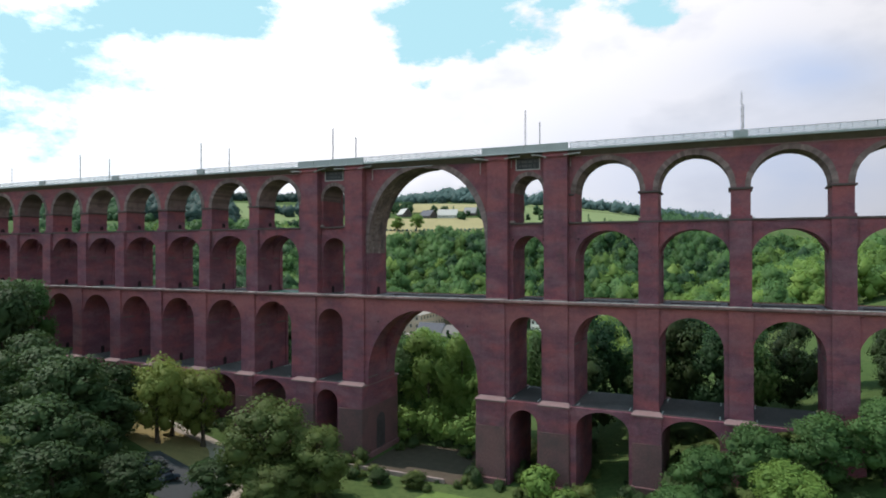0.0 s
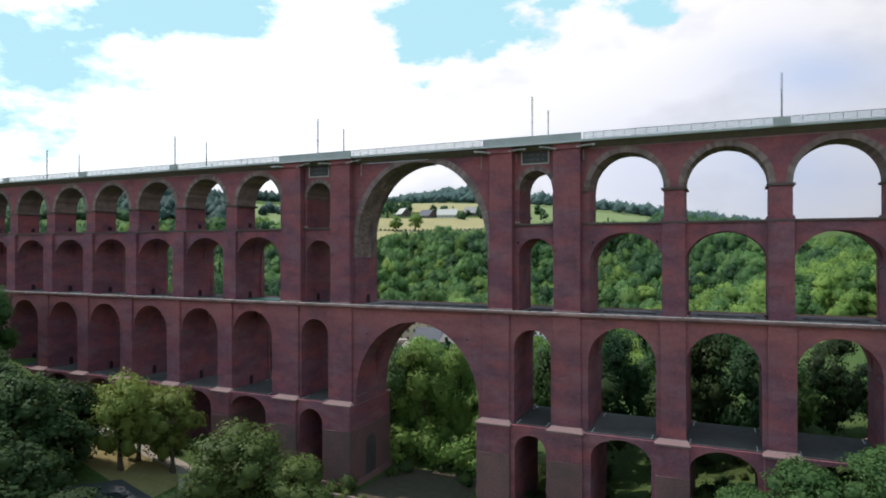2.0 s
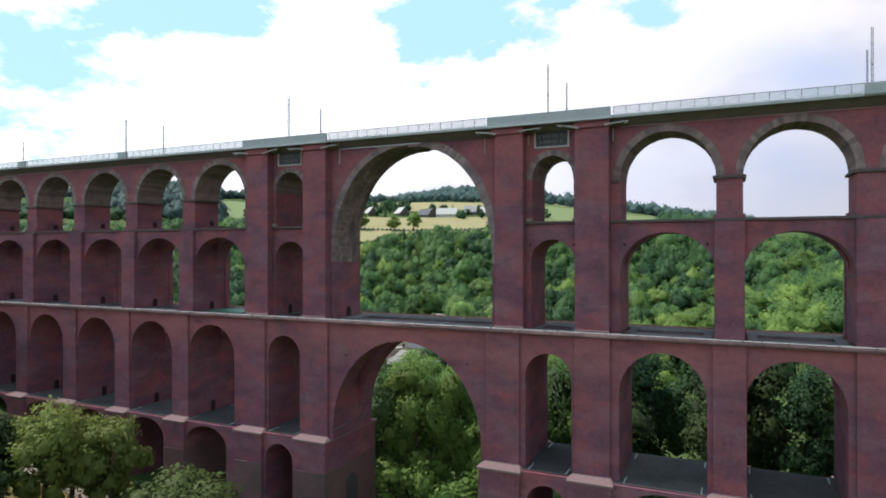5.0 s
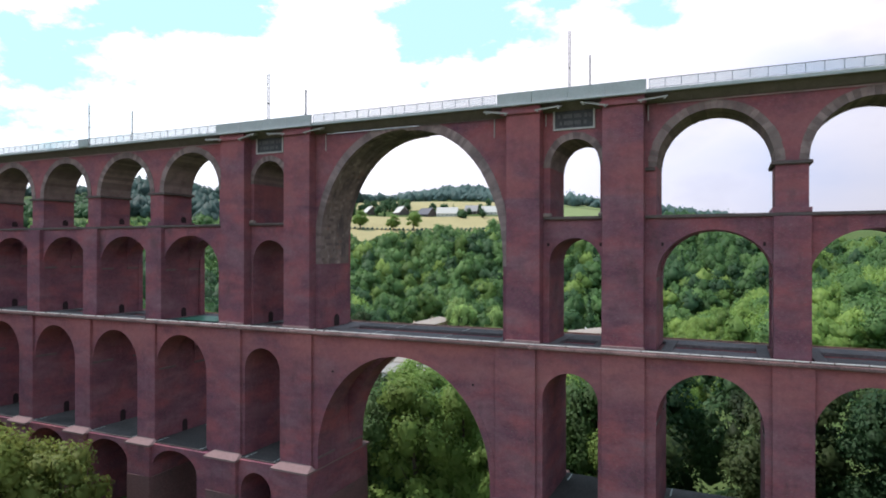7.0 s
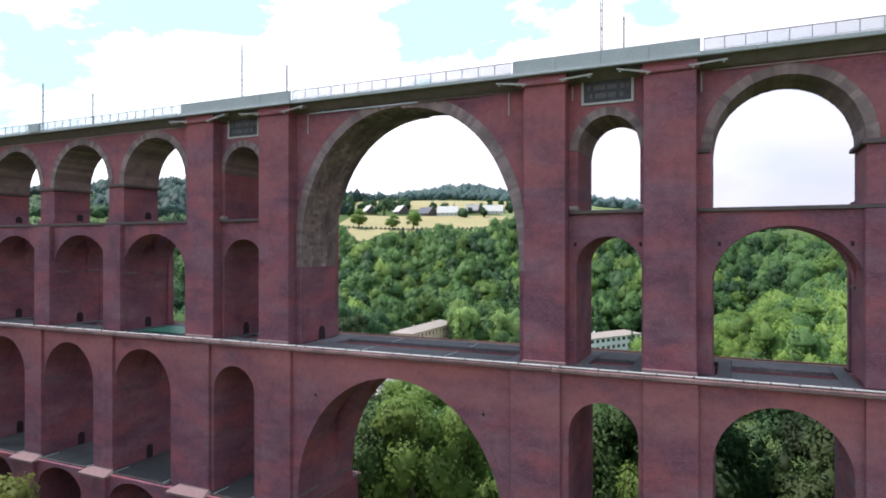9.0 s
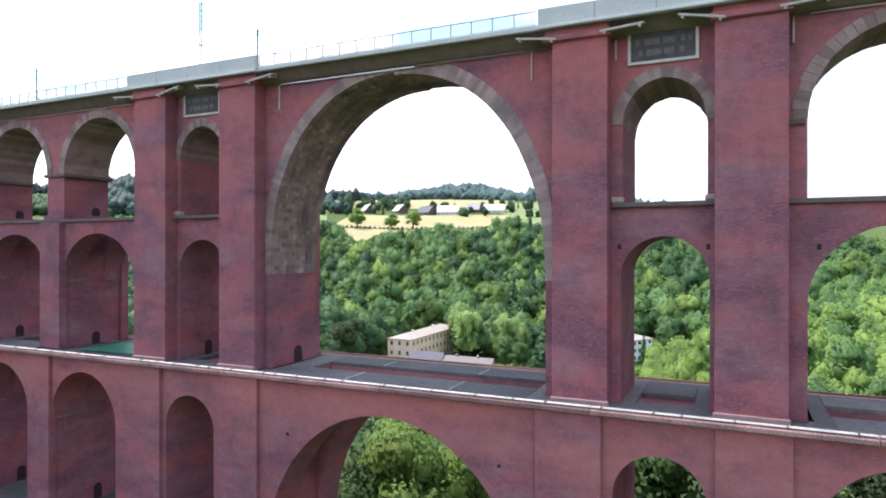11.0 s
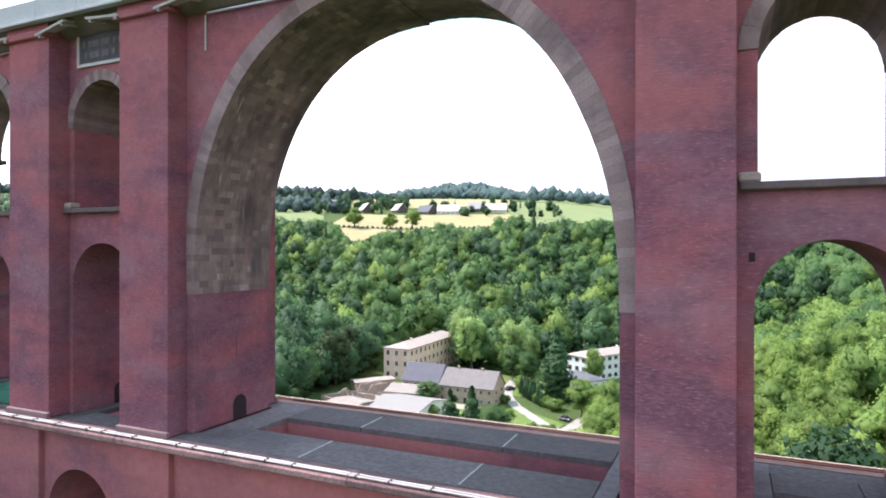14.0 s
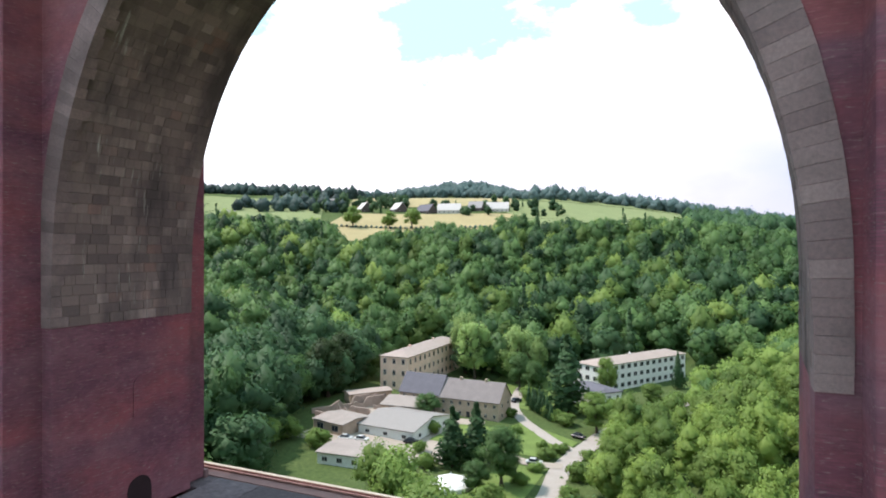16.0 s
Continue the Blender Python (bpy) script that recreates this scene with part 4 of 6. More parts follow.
# ---- ground ----


def build_ground():
    steps = np.concatenate([np.linspace(-4200, -700, 30)[:-1], np.linspace(-700, -200, 40)[:-1], np.linspace(-200, 200, 100)[:-1], np.linspace(200, 900, 60)[:-1], np.linspace(900, 4200, 34)])
    X, Y = np.meshgrid(steps, steps)
    Z = ground_height(X, Y)
    n = len(steps)
    verts = np.stack([X.ravel(), Y.ravel(), Z.ravel()], 1)
    i = np.arange(n * n).reshape(n, n)
    faces = np.stack([i[:-1, :-1].ravel(), i[:-1, 1:].ravel(), i[1:, 1:].ravel(), i[1:, :-1].ravel()], 1)
    return tagged(mesh_object("ground", verts.tolist(), faces.tolist(), GROUND, None, "", True), "grassy valley floor and hillsides with fields", "ground", "", "structure")


def ground_material():
    m, N, L, b = mat("meadow_ground", 0.95, 0, 0.1)
    p = place(N, L)
    a = noise_fac(N, L, p, 0.03, 0.35, 0.65, 5)
    f = noise_fac(N, L, p, 0.9, 0.3, 0.7, 6, 0.7)
    c = mixrgb(N, L, (0.07, 0.11, 0.032), (0.11, 0.14, 0.05), a)
    c = mixrgb(N, L, c, (0.045, 0.072, 0.024), f)
    L.new(c, b.inputs["Base Color"])
    bumped(N, L, b, f, 0.5, 0.2)
    return m


GROUND = ground_material()
build_ground()

# ---- trees ----
rng = np.random.default_rng(7)


def unit_sphere():
    bm = bmesh.new()
    bmesh.ops.create_icosphere(bm, subdivisions=1, radius=1)
    v = np.array([q.co for q in bm.verts])
    f = np.array([[q.index for q in face.verts] for face in bm.faces])
    bm.free()
    return v, f


SPHERE_V, SPHERE_F = unit_sphere()
LUMP_V = np.array([(1, 0, 0), (-1, 0, 0), (0, 1, 0), (0, -1, 0), (0, 0, 1), (0, 0, -1)], float)
LUMP_F = np.array([(0, 2, 4), (2, 1, 4), (1, 3, 4), (3, 0, 4), (2, 0, 5), (1, 2, 5), (3, 1, 5), (0, 3, 5)])


def crown_arrays(r, height, radius, base, lobes, leaves, leaf, core=0.8, pointed=False, single=False):
    """Triangles of one crown: lumps inside, small leaf clumps lying over them, turned outwards."""
    V, F, W, k = [], [], [], 0
    cs = []
    mid = np.array([0, 0, base + (height - base) * 0.4])
    for i in range(lobes):
        if pointed:
            t = (i + 0.5) / lobes
            c = np.array([r.normal(0, 0.08) * radius, r.normal(0, 0.08) * radius, base + (height - base) * t])
            s = np.array([radius * (1.02 - t), radius * (1.02 - t), (height - base) / lobes * 0.8])
        else:
            t = r.uniform(0, 1)
            a = r.uniform(0, 2 * np.pi)
            prof = math.sin(math.pi * (0.18 + 0.72 * t)) ** 0.8
            lump = 1.14 * lobes ** -0.36
            d = radius * (1 - 0.75 * lump) * prof * math.sqrt(r.uniform(0.05, 1))
            c = np.array([d * math.cos(a), d * math.sin(a), base + (height - base) * (0.15 + 0.68 * t)])
            s = radius * lump * r.uniform(0.72, 1.2) * np.array([1, 1, r.uniform(0.85, 1.2)])
        cs.append((c, s))
        ball, sides = (LUMP_V * 1.15, LUMP_F) if single else (SPHERE_V, SPHERE_F)
        v = ball * s * core * (1 + r.normal(0, 0.14, (len(ball), 1))) + c
        V.append(v)
        W.append(ball * 0.7 + (v - mid) / radius * 0.5)
        F.append(sides + k)
        k += len(v)
    per = leaves // lobes
    for c, s in cs:
        d = r.normal(0, 1, (per, 3))
        d /= np.linalg.norm(d, axis=1)[:, None]
        d[:, 2] = np.where(d[:, 2] < -0.5, -d[:, 2], d[:, 2])
        p = c + d * s * r.uniform(0.74, 1.22, (per, 1))
        nrm = d + r.normal(0, 0.36, (per, 3))
        nrm /= np.linalg.norm(nrm, axis=1)[:, None]
        t1 = np.cross(nrm, r.normal(0, 1, (per, 3)))
        t1 /= np.linalg.norm(t1, axis=1)[:, None]
        t2 = np.cross(nrm, t1)
        sz = leaf * r.uniform(0.6, 1.3, (per, 1))
        out = d * 0.36 + (p - mid) / radius * 0.5 + nrm * 0.4
        m = 3 if single else 4
        if single:
            leafs = [p + t1 * sz, p + t2 * sz * 0.8 - t1 * sz * 0.5, p - t2 * sz * 0.8 - t1 * sz * 0.5]
        else:
            leafs = [p + t1 * sz, p + t2 * sz * 0.7 + nrm * sz * 0.2, p - t1 * sz, p - t2 * sz * 0.7]
        V.append(np.stack(leafs, 1).reshape(-1, 3))
        W.append(np.repeat(out, m, axis=0))
        b = k + np.arange(per) * m
        F.append(np.stack([b, b + 1, b + 2], 1))
        if not single:
            F.append(np.stack([b, b + 2, b + 3], 1))
        k += per * m
    W = np.concatenate(W)
    W /= np.linalg.norm(W, axis=1)[:, None]
    return np.concatenate(V), np.concatenate(F), W


def tri_mesh(name, V, F, W, material, tone=None):
    me = bpy.data.meshes.new(name)
    me.vertices.add(len(V))
    me.vertices.foreach_set("co", np.ascontiguousarray(V, dtype=np.float32).ravel())
    me.loops.add(len(F) * 3)
    me.loops.foreach_set("vertex_index", np.ascontiguousarray(F, dtype=np.int32).ravel())
    me.polygons.add(len(F))
    me.polygons.foreach_set("loop_start", np.arange(0, len(F) * 3, 3, dtype=np.int32))
    me.attributes.new("custom_normal", "FLOAT_VECTOR", "POINT").data.foreach_set("vector", np.ascontiguousarray(W, dtype=np.float32).ravel())
    if tone is not None:
        me.attributes.new("tree_tone", "FLOAT", "POINT").data.foreach_set("value", np.ascontiguousarray(tone, dtype=np.float32))
    me.update(calc_edges=True)
    me.materials.append(material)
    return me


def view_to_world(u, v):
    return 14.0 - 0.428 * v + 0.904 * u, -17.0 + 0.904 * v + 0.428 * u


def forest(name, label, spots, templates, material, spread=0.5):
    V, F, W, T, k = [], [], [], [], 0
    for x, y, size in spots:
        tv, tf, tw = templates[rng.integers(len(templates))]
        a = rng.uniform(0, 2 * np.pi)
        ca, sa = math.cos(a), math.sin(a)
        w = tv * np.array([size, size, size * rng.uniform(0.85, 1.2)])
        V.append(np.stack([w[:, 0] * ca - w[:, 1] * sa + x, w[:, 0] * sa + w[:, 1] * ca + y, w[:, 2] + gz(x, y) - 0.4], 1))
        W.append(np.stack([tw[:, 0] * ca - tw[:, 1] * sa, tw[:, 0] * sa + tw[:, 1] * ca, tw[:, 2]], 1))
        T.append(np.full(len(w), rng.uniform(-spread, spread)))
        F.append(tf + k)
        k += len(w)
    ob = new(name, tri_mesh(name, np.concatenate(V), np.concatenate(F), np.concatenate(W), material, np.concatenate(T)))
    return tagged(ob, label, "forest", "", "stuff")


FAR = [crown_arrays(rng, rng.uniform(13, 20), rng.uniform(5.8, 8.6), 0.5, 10, 430, 0.84, 0.84, False, True) for _ in range(9)]
FAR_FIR = [crown_arrays(rng, 20, 4.2, 1, 5, 160, 0.9, 0.84, True, True) for _ in range(2)]
MIDDLE = [crown_arrays(rng, rng.uniform(11, 14), rng.uniform(4.8, 6.6), 0.4, 13, 800, 0.5, 0.82, False, True) for _ in range(6)]
NEAR = [crown_arrays(rng, rng.uniform(10, 14), rng.uniform(4.2, 6.2), 0.4, 18, 2100, 0.28, 0.7, False, True) for _ in range(5)]
TALL = [crown_arrays(rng, 12.5, rng.uniform(3.0, 3.6), 0.4, 26, 3600, 0.17, 0.55, False, True) for _ in range(4)]


def scatter(v0, v1, u_of_v, step, keep):
    out = []
    v = v0
    while v < v1:
        lo, hi = u_of_v(v)
        for u in np.arange(lo, hi, step):
            uu, vv = u + rng.uniform(-0.45, 0.45) * step, v + rng.uniform(-0.45, 0.45) * step
            if keep(uu, vv):
                out.append((*view_to_world(uu, vv), rng.uniform(0.78, 1.3)))
        v += step
    return out


WOOD_EDGE = [(-0.75, 0.045), (-0.2, 0.061), (-0.168, 0.044), (-0.15, 0.019), (-0.128, 0.014), (-0.1, 0.024), (-0.05, 0.028), (-0.01, 0.03), (0.01, 0.042), (0.035, 0.034), (0.09, 0.034), (0.11, 0.051), (0.3, 0.05), (0.42, 0.042), (0.55, 0.032), (0.75, 0.02)]


def below_fields(spots):
    """Trees along the upper rim of the wood stay low enough to leave the fields open."""
    out = []
    sl, up = [q[0] for q in WOOD_EDGE], [q[1] for q in WOOD_EDGE]
    for x, y, s in spots:
        v = -0.428 * (x - 14) + 0.904 * (y + 17)
        u = 0.904 * (x - 14) + 0.428 * (y + 17)
        room = (59 + np.interp(u / v, sl, up) * v - gz(x, y)) / 18.0
        if room > 0.4:
            out.append((x, y, min(s, room)))
    return out


def wooded(u, v):
    if v < 270:
        return 12 < u < 42 and v > 250
    return not (-22 < u < 8 and v < 291) and not (40 < u < 116 and v < 244 + (u - 40) * 0.75)


spots = below_fields(scatter(244, 566, lambda v: (-0.74 * v - 40, 0.72 * v + 88), 11.0, wooded))
kinds = rng.uniform(0, 1, len(spots))


def hollow_shade(x, y):
    """Hollows of the hillside, whose shade is put in as darker leaf colours."""
    v = -0.428 * (x - 14) + 0.904 * (y + 17)
    u = 0.904 * (x - 14) + 0.428 * (y + 17)
    return max(math.exp(-((u - a) / p) ** 2 - ((v - b) / q) ** 2) for a, b, p, q in ((72, 350, 26, 70), (-45, 285, 24, 40), (-110, 455, 22, 45), (30, 470, 30, 30), (150, 380, 24, 60)))


kinds = np.array([k + 0.45 * hollow_shade(x, y) - 0.06 for (x, y, _), k in zip(spots, kinds)])
forest("hillside_wood", "dense green broadleaf wood covering the hillside", [s for s, k in zip(spots, kinds) if k < 0.58], FAR, LEAF)
forest("hillside_wood", "lighter green trees among the hillside wood", [s for s, k in zip(spots, kinds) if 0.58 <= k < 0.74], FAR, LEAF_LIGHT)
forest("hillside_wood", "darker trees among the hillside wood", [s for s, k in zip(spots, kinds) if k >= 0.74], FAR + FAR_FIR, LEAF_DARK)
slope = scatter(92, 268, lambda v: (36 + max(0, v - 140) * 0.45 + max(0, v - 180) * 0.5, 0.72 * v + 95), 7.6, lambda u, v: not (50 < u < 122 and 190 < v < 305))
slope_kinds = rng.uniform(0, 1, len(slope))


def near_slope(p):
    v = -0.428 * (p[0] - 14) + 0.904 * (p[1] + 17)
    return v < 178 and 0.904 * (p[0] - 14) + 0.428 * (p[1] + 17) < 0.66 * v + 12


for words, templates, near in (("on the slope by the road", NEAR, True), ("higher on the slope", MIDDLE, False)):
    forest("slope_wood", "light green bushy trees " + words, [(x, y, s * 0.85) for (x, y, s), k in zip(slope, slope_kinds) if k < 0.72 and near_slope((x, y)) == near], templates, LEAF_SLOPE if near else LEAF_LIGHT, 0.35)
    forest("slope_wood", "green bushy trees " + words, [(x, y, s * 0.9) for (x, y, s), k in zip(slope, slope_kinds) if k >= 0.72 and near_slope((x, y)) == near], templates, LEAF_LIGHT if near else LEAF, 0.3)
flank = scatter(70, 300, lambda v: (-0.74 * v - 45, -52 + 0.12 * max(0, v - 150)), 10.0, lambda u, v: True)
flank += scatter(205, 300, lambda v: (-52, -20), 8.0, lambda u, v: v > 212 + (u + 42) * 1.9)
flank += scatter(150, 215, lambda v: (-75, -45), 8.5, lambda u, v: True)
flank = [q for q in flank if q[1] > 28]
flank_kinds = rng.uniform(0, 1, len(flank))
# most trees get dark leaves: the flank's shade put into their colour
forest("flank_wood", "dense green wood on the valley flank", [(x, y, s * 1.25) for (x, y, s), k in zip(flank, flank_kinds) if k < 0.2], MIDDLE, LEAF)
forest("flank_wood", "dark trees in the wood on the valley flank", [(x, y, s * 1.3) for (x, y, s), k in zip(flank, flank_kinds) if 0.2 <= k < 0.93], MIDDLE, LEAF_DARK)
forest("flank_wood", "light trees in the wood on the valley flank", [(x, y, s * 1.1) for (x, y, s), k in zip(flank, flank_kinds) if k >= 0.93], MIDDLE, LEAF_LIGHT)

# ---- fields, far ridge and farm ----


def drape(name, outline, material, label, step=12.0, lift=0.5):
    """A sheet of ground cover inside a four-cornered outline, following the land."""
    a, b, c, d = [np.array(p, float) for p in outline]
    nu = max(2, int(np.linalg.norm(b - a) / step) + 1)
    nv = max(2, int(np.linalg.norm(d - a) / step) + 1)
    verts, faces = [], []
    for j in range(nv):
        for i in range(nu):
            s, t = i / (nu - 1), j / (nv - 1)
            p = (a * (1 - s) + b * s) * (1 - t) + (d * (1 - s) + c * s) * t
            verts.append((p[0], p[1], gz(*p) + lift))
    for j in range(nv - 1):
        for i in range(nu - 1):
            k = j * nu + i
            faces.append((k, k + 1, k + nu + 1, k + nu))
    return tagged(mesh_object(name, verts, faces, material, None, "", True), label, "field", "", "structure")


def quad_view(u0, u1, v0, v1, w0=None, w1=None):
    w0, w1 = (u0 if w0 is None else w0), (u1 if w1 is None else w1)
    return [view_to_world(u0, v0), view_to_world(u1, v0), view_to_world(w1, v1), view_to_world(w0, v1)]


WHEAT = plain_material("ripe_grain_field", (0.35, 0.29, 0.145), 0.95, 0, 0.12, 0.05)
MEADOW = plain_material("mown_meadow", (0.20, 0.24, 0.10), 0.95, 0, 0.15, 0.06)
LAWN = plain_material("lawn", (0.13, 0.19, 0.045), 0.95, 0, 0.35, 0.25)
GRAVEL = plain_material("pale_gravel_path", (0.36, 0.31, 0.26), 0.95, 0, 0.2, 0.8)
ASPHALT = plain_material("worn_asphalt", (0.37, 0.325, 0.29), 0.9, 0, 0.15, 0.4)
PATHEARTH = plain_material("reddish_path_earth", (0.36, 0.235, 0.19), 0.95, 0, 0.2, 0.8)
EARTH = plain_material("trodden_earth", (0.085, 0.062, 0.045), 0.95, 0, 0.35, 0.6)
TARMAC = plain_material("dark_tarmac", (0.06, 0.06, 0.065), 0.9, 0, 0.2, 0.5)
DRYGRASS = plain_material("dry_grass", (0.27, 0.21, 0.09), 0.95, 0, 0.25, 0.3)
drape("field", quad_view(-105, 30, 548, 640, -112, 60), WHEAT, "ripe golden grain field on the plateau")
drape("field", quad_view(-112, 64, 643, 735, -100, 100), WHEAT, "ripe golden grain field behind a hedge")
drape("field", quad_view(62, 230, 600, 700, 102, 275), MEADOW, "pale green meadow on the plateau")
drape("field", quad_view(104, 275, 702, 860, 20, 340), MEADOW, "pale green meadow beyond the farm")
drape("field", quad_view(-110, 100, 800, 960, -120, 130), WHEAT, "distant golden grain field")
drape("field", quad_view(-380, -120, 660, 860, -430, -150), MEADOW, "pale green meadow beside the wood")
drape("field", quad_view(130, 340, 865, 1050, 150, 300), MEADOW, "distant green meadow")

RIDGE = [crown_arrays(rng, rng.uniform(9, 10.5), 9.5, 0.3, 6, 80, 1.0, 0.9, False, True) for _ in range(4)]
ridge = scatter(1330, 1400, lambda v: (-0.75 * v, -0.05 * v), 15.0, lambda u, v: True)
ridge += scatter(1130, 1420, lambda v: (-0.05 * v, 0.125 * v), 16.0, lambda u, v: True)
ridge += scatter(885, 1090, lambda v: ((0.10 + (1090 - v) * 0.0003) * v, 0.75 * v), 16.0, lambda u, v: True)
plateau = scatter(590, 885, lambda v: (0.41 * v, 0.75 * v), 14.0, lambda u, v: True)
forest("plateau_wood", "green wood on the falling edge of the plateau", plateau, RIDGE, LEAF_DARK)
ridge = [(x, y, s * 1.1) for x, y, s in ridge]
forest("ridge_wood", "distant dark wood along the skyline", ridge, RIDGE, LEAF_FAR_HAZED, 0.12)
low = scatter(560, 760, lambda v: (-1.05 * v, -0.54 * v), 13.0, lambda u, v: True)
forest("knoll_wood", "dark wood on the far valley flank", [(x, y, s * 0.8) for x, y, s in low], RIDGE, LEAF_DARK, 0.3)
knoll = scatter(600, 860, lambda v: (-0.56 * v, -0.385 * v), 14.0, lambda u, v: True)
forest("knoll_wood", "dark bluish wood on a far knoll", [(x, y, s * 1.25) for x, y, s in knoll], RIDGE, LEAF_KNOLL_HAZED, 0.3)
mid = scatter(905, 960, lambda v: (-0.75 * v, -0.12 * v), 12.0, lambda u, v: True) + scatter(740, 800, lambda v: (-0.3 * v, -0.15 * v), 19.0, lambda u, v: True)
forest("copse", "distant trees between the fields", mid, RIDGE, LEAF_KNOLL_HAZED)

HOUSEWALL = plain_material("pale_farm_wall", (0.6, 0.57, 0.52), 0.9)
FARMROOF = plain_material("grey_farm_roof", (0.33, 0.31, 0.31), 0.8, 0, 0.15)
WHITEROOF = plain_material("pale_sheet_roof", (0.28, 0.255, 0.24), 0.6, 0, 0.12)
GLASSDARK = plain_material("dark_window_pane", (0.035, 0.04, 0.05), 0.15, 0, 0.2)
YELLOWWALL = plain_material("buff_plaster", (0.86, 0.60, 0.475), 0.9, 0, 0.2, 0.35)
STONEWALL = plain_material("buff_stone_wall", (0.46, 0.345, 0.27), 0.9, 0, 0.25, 0.5)
WHITEWALL = plain_material("white_plaster", (0.8, 0.79, 0.78), 0.85, 0, 0.08, 0.3)
SLATE = plain_material("grey_slate_roof", (0.225, 0.195, 0.19), 0.8, 0, 0.18, 0.5)
SLATEDARK = plain_material("dark_slate_roof", (0.13, 0.125, 0.15), 0.8, 0, 0.18, 0.5)
PINKROOF = plain_material("pale_pink_roof", (0.37, 0.30, 0.265), 0.85, 0, 0.12, 0.4)
FLATROOF = plain_material("weathered_sheet_roof", (0.31, 0.265, 0.24), 0.75, 0, 0.2, 0.3)


def house(label, x, y, turn, length, depth, eaves, ridge_h, wall_m, roof_m, rows=0, cols=0, end_cols=0, hip=0.0, chimneys=0, base=None, name="house", win=(1.0, 1.5), doors=0, over=0.4):
    """A building whose near corner stands at (x, y); its long side runs along its own x, its depth along y."""
    z = (min(gz(x, y), gz(x + length * math.cos(radians(turn)), y + length * math.sin(radians(turn)))) if base is None else base) - 0.3
    ob = tagged(empty(name, (x, y, z)), label, "building")
    ob.rotation_euler = (0, 0, radians(turn))
    bm = bmesh.new()
    L0, D0 = length, depth
    a = [bm.verts.new(p) for p in ((0, 0, 0), (L0, 0, 0), (L0, D0, 0), (0, D0, 0))]
    b = [bm.verts.new(p) for p in ((0, 0, eaves), (L0, 0, eaves), (L0, D0, eaves), (0, D0, eaves))]
    r = [bm.verts.new((hip * D0 / 2, D0 / 2, eaves + ridge_h)), bm.verts.new((L0 - hip * D0 / 2, D0 / 2, eaves + ridge_h))]
    bm.faces.new((a[0], a[1], b[1], b[0])), bm.faces.new((a[2], a[3], b[3], b[2]))
    if hip:
        bm.faces.new((a[1], a[2], b[2], b[1])), bm.faces.new((a[3], a[0], b[0], b[3]))
    else:
        bm.faces.new((a[1], a[2], b[2], r[1], b[1])), bm.faces.new((a[3], a[0], b[0], r[0], b[3]))
    part("wall", bm, wall_m, ob)
    bm = bmesh.new()
    o, t = over, 0.22
    drop = o * ridge_h / (D0 / 2)
    low = [(-o, -o, eaves - drop), (L0 + o, -o, eaves - drop), (L0 + o, D0 + o, eaves - drop), (-o, D0 + o, eaves - drop)]
    top = [(hip * D0 / 2 - (0 if hip else o), D0 / 2, eaves + ridge_h), (L0 - hip * D0 / 2 + (0 if hip else o), D0 / 2, eaves + ridge_h)]
    lo = [bm.verts.new((p[0], p[1], p[2] + 0.03)) for p in low + top]
    up = [bm.verts.new((p[0], p[1], p[2] + 0.03 + t)) for p in low + top]
    tops = [(0, 1, 5, 4), (2, 3, 4, 5)] + ([(1, 2, 5), (3, 0, 4)] if hip else [])
    for q in tops:
        bm.faces.new([up[i] for i in q]), bm.faces.new([lo[i] for i in q[::-1]])
    edge = [0, 1, 2, 3] if hip else [0, 1, 5, 2, 3, 4]
    for i, j in zip(edge, edge[1:] + edge[:1]):
        bm.faces.new((lo[i], lo[j], up[j], up[i]))
    roof = part("roof", bm, roof_m, ob)
    for i in range(chimneys):
        cx = L0 * (i + 0.6) / (chimneys + 0.3)
        part("chimney", box(cx - 0.4, cx + 0.4, D0 / 2 - 0.4, D0 / 2 + 0.4, eaves + ridge_h - 0.8, eaves + ridge_h + 0.9, 0.04), wall_m, roof)
    ww, wh = win

    def window(px, py, pz, along):
        w = part("window", box(-ww / 2, ww / 2, -0.05, 0.05, 0, wh) if along else box(-0.05, 0.05, -ww / 2, ww / 2, 0, wh), FRAMEWHITE, ob)
        w.location = (px, py, pz)
        for q in (-1, 1):
            if along:
                bm2 = box(q * ww / 4 - ww / 4 + 0.06, q * ww / 4 + ww / 4 - 0.06, -0.075, 0.075, 0.08, wh - 0.08)
            else:
                bm2 = box(-0.075, 0.075, q * ww / 4 - ww / 4 + 0.06, q * ww / 4 + ww / 4 - 0.06, 0.08, wh - 0.08)
            part("pane", bm2, GLASSDARK, w)

    for k in range(rows):
        pz = eaves * (k + 0.36) / rows
        for i in range(cols):
            window(L0 * (i + 0.5) / cols, 0, pz, True)
        for i in range(end_cols):
            window(0, D0 * (i + 0.5) / end_cols, pz, False)
            window(L0, D0 * (i + 0.5) / end_cols, pz, False)
    for i in range(doors):
        dd = part("door", box(-0.6, 0.6, -0.06, 0.06, 0, 2.1, 0.01), GLASSDARK, ob)
        dd.location = (L0 * (i + 0.55) / max(1, doors) * 0.9, 0, 0.3)
    return ob


FRAMEWHITE = plain_material("window_frame", (0.5, 0.48, 0.45), 0.7)
HEDGE_T = [crown_arrays(rng, 3.2, 2.2, 0.2, 3, 60, 0.5) for _ in range(2)]


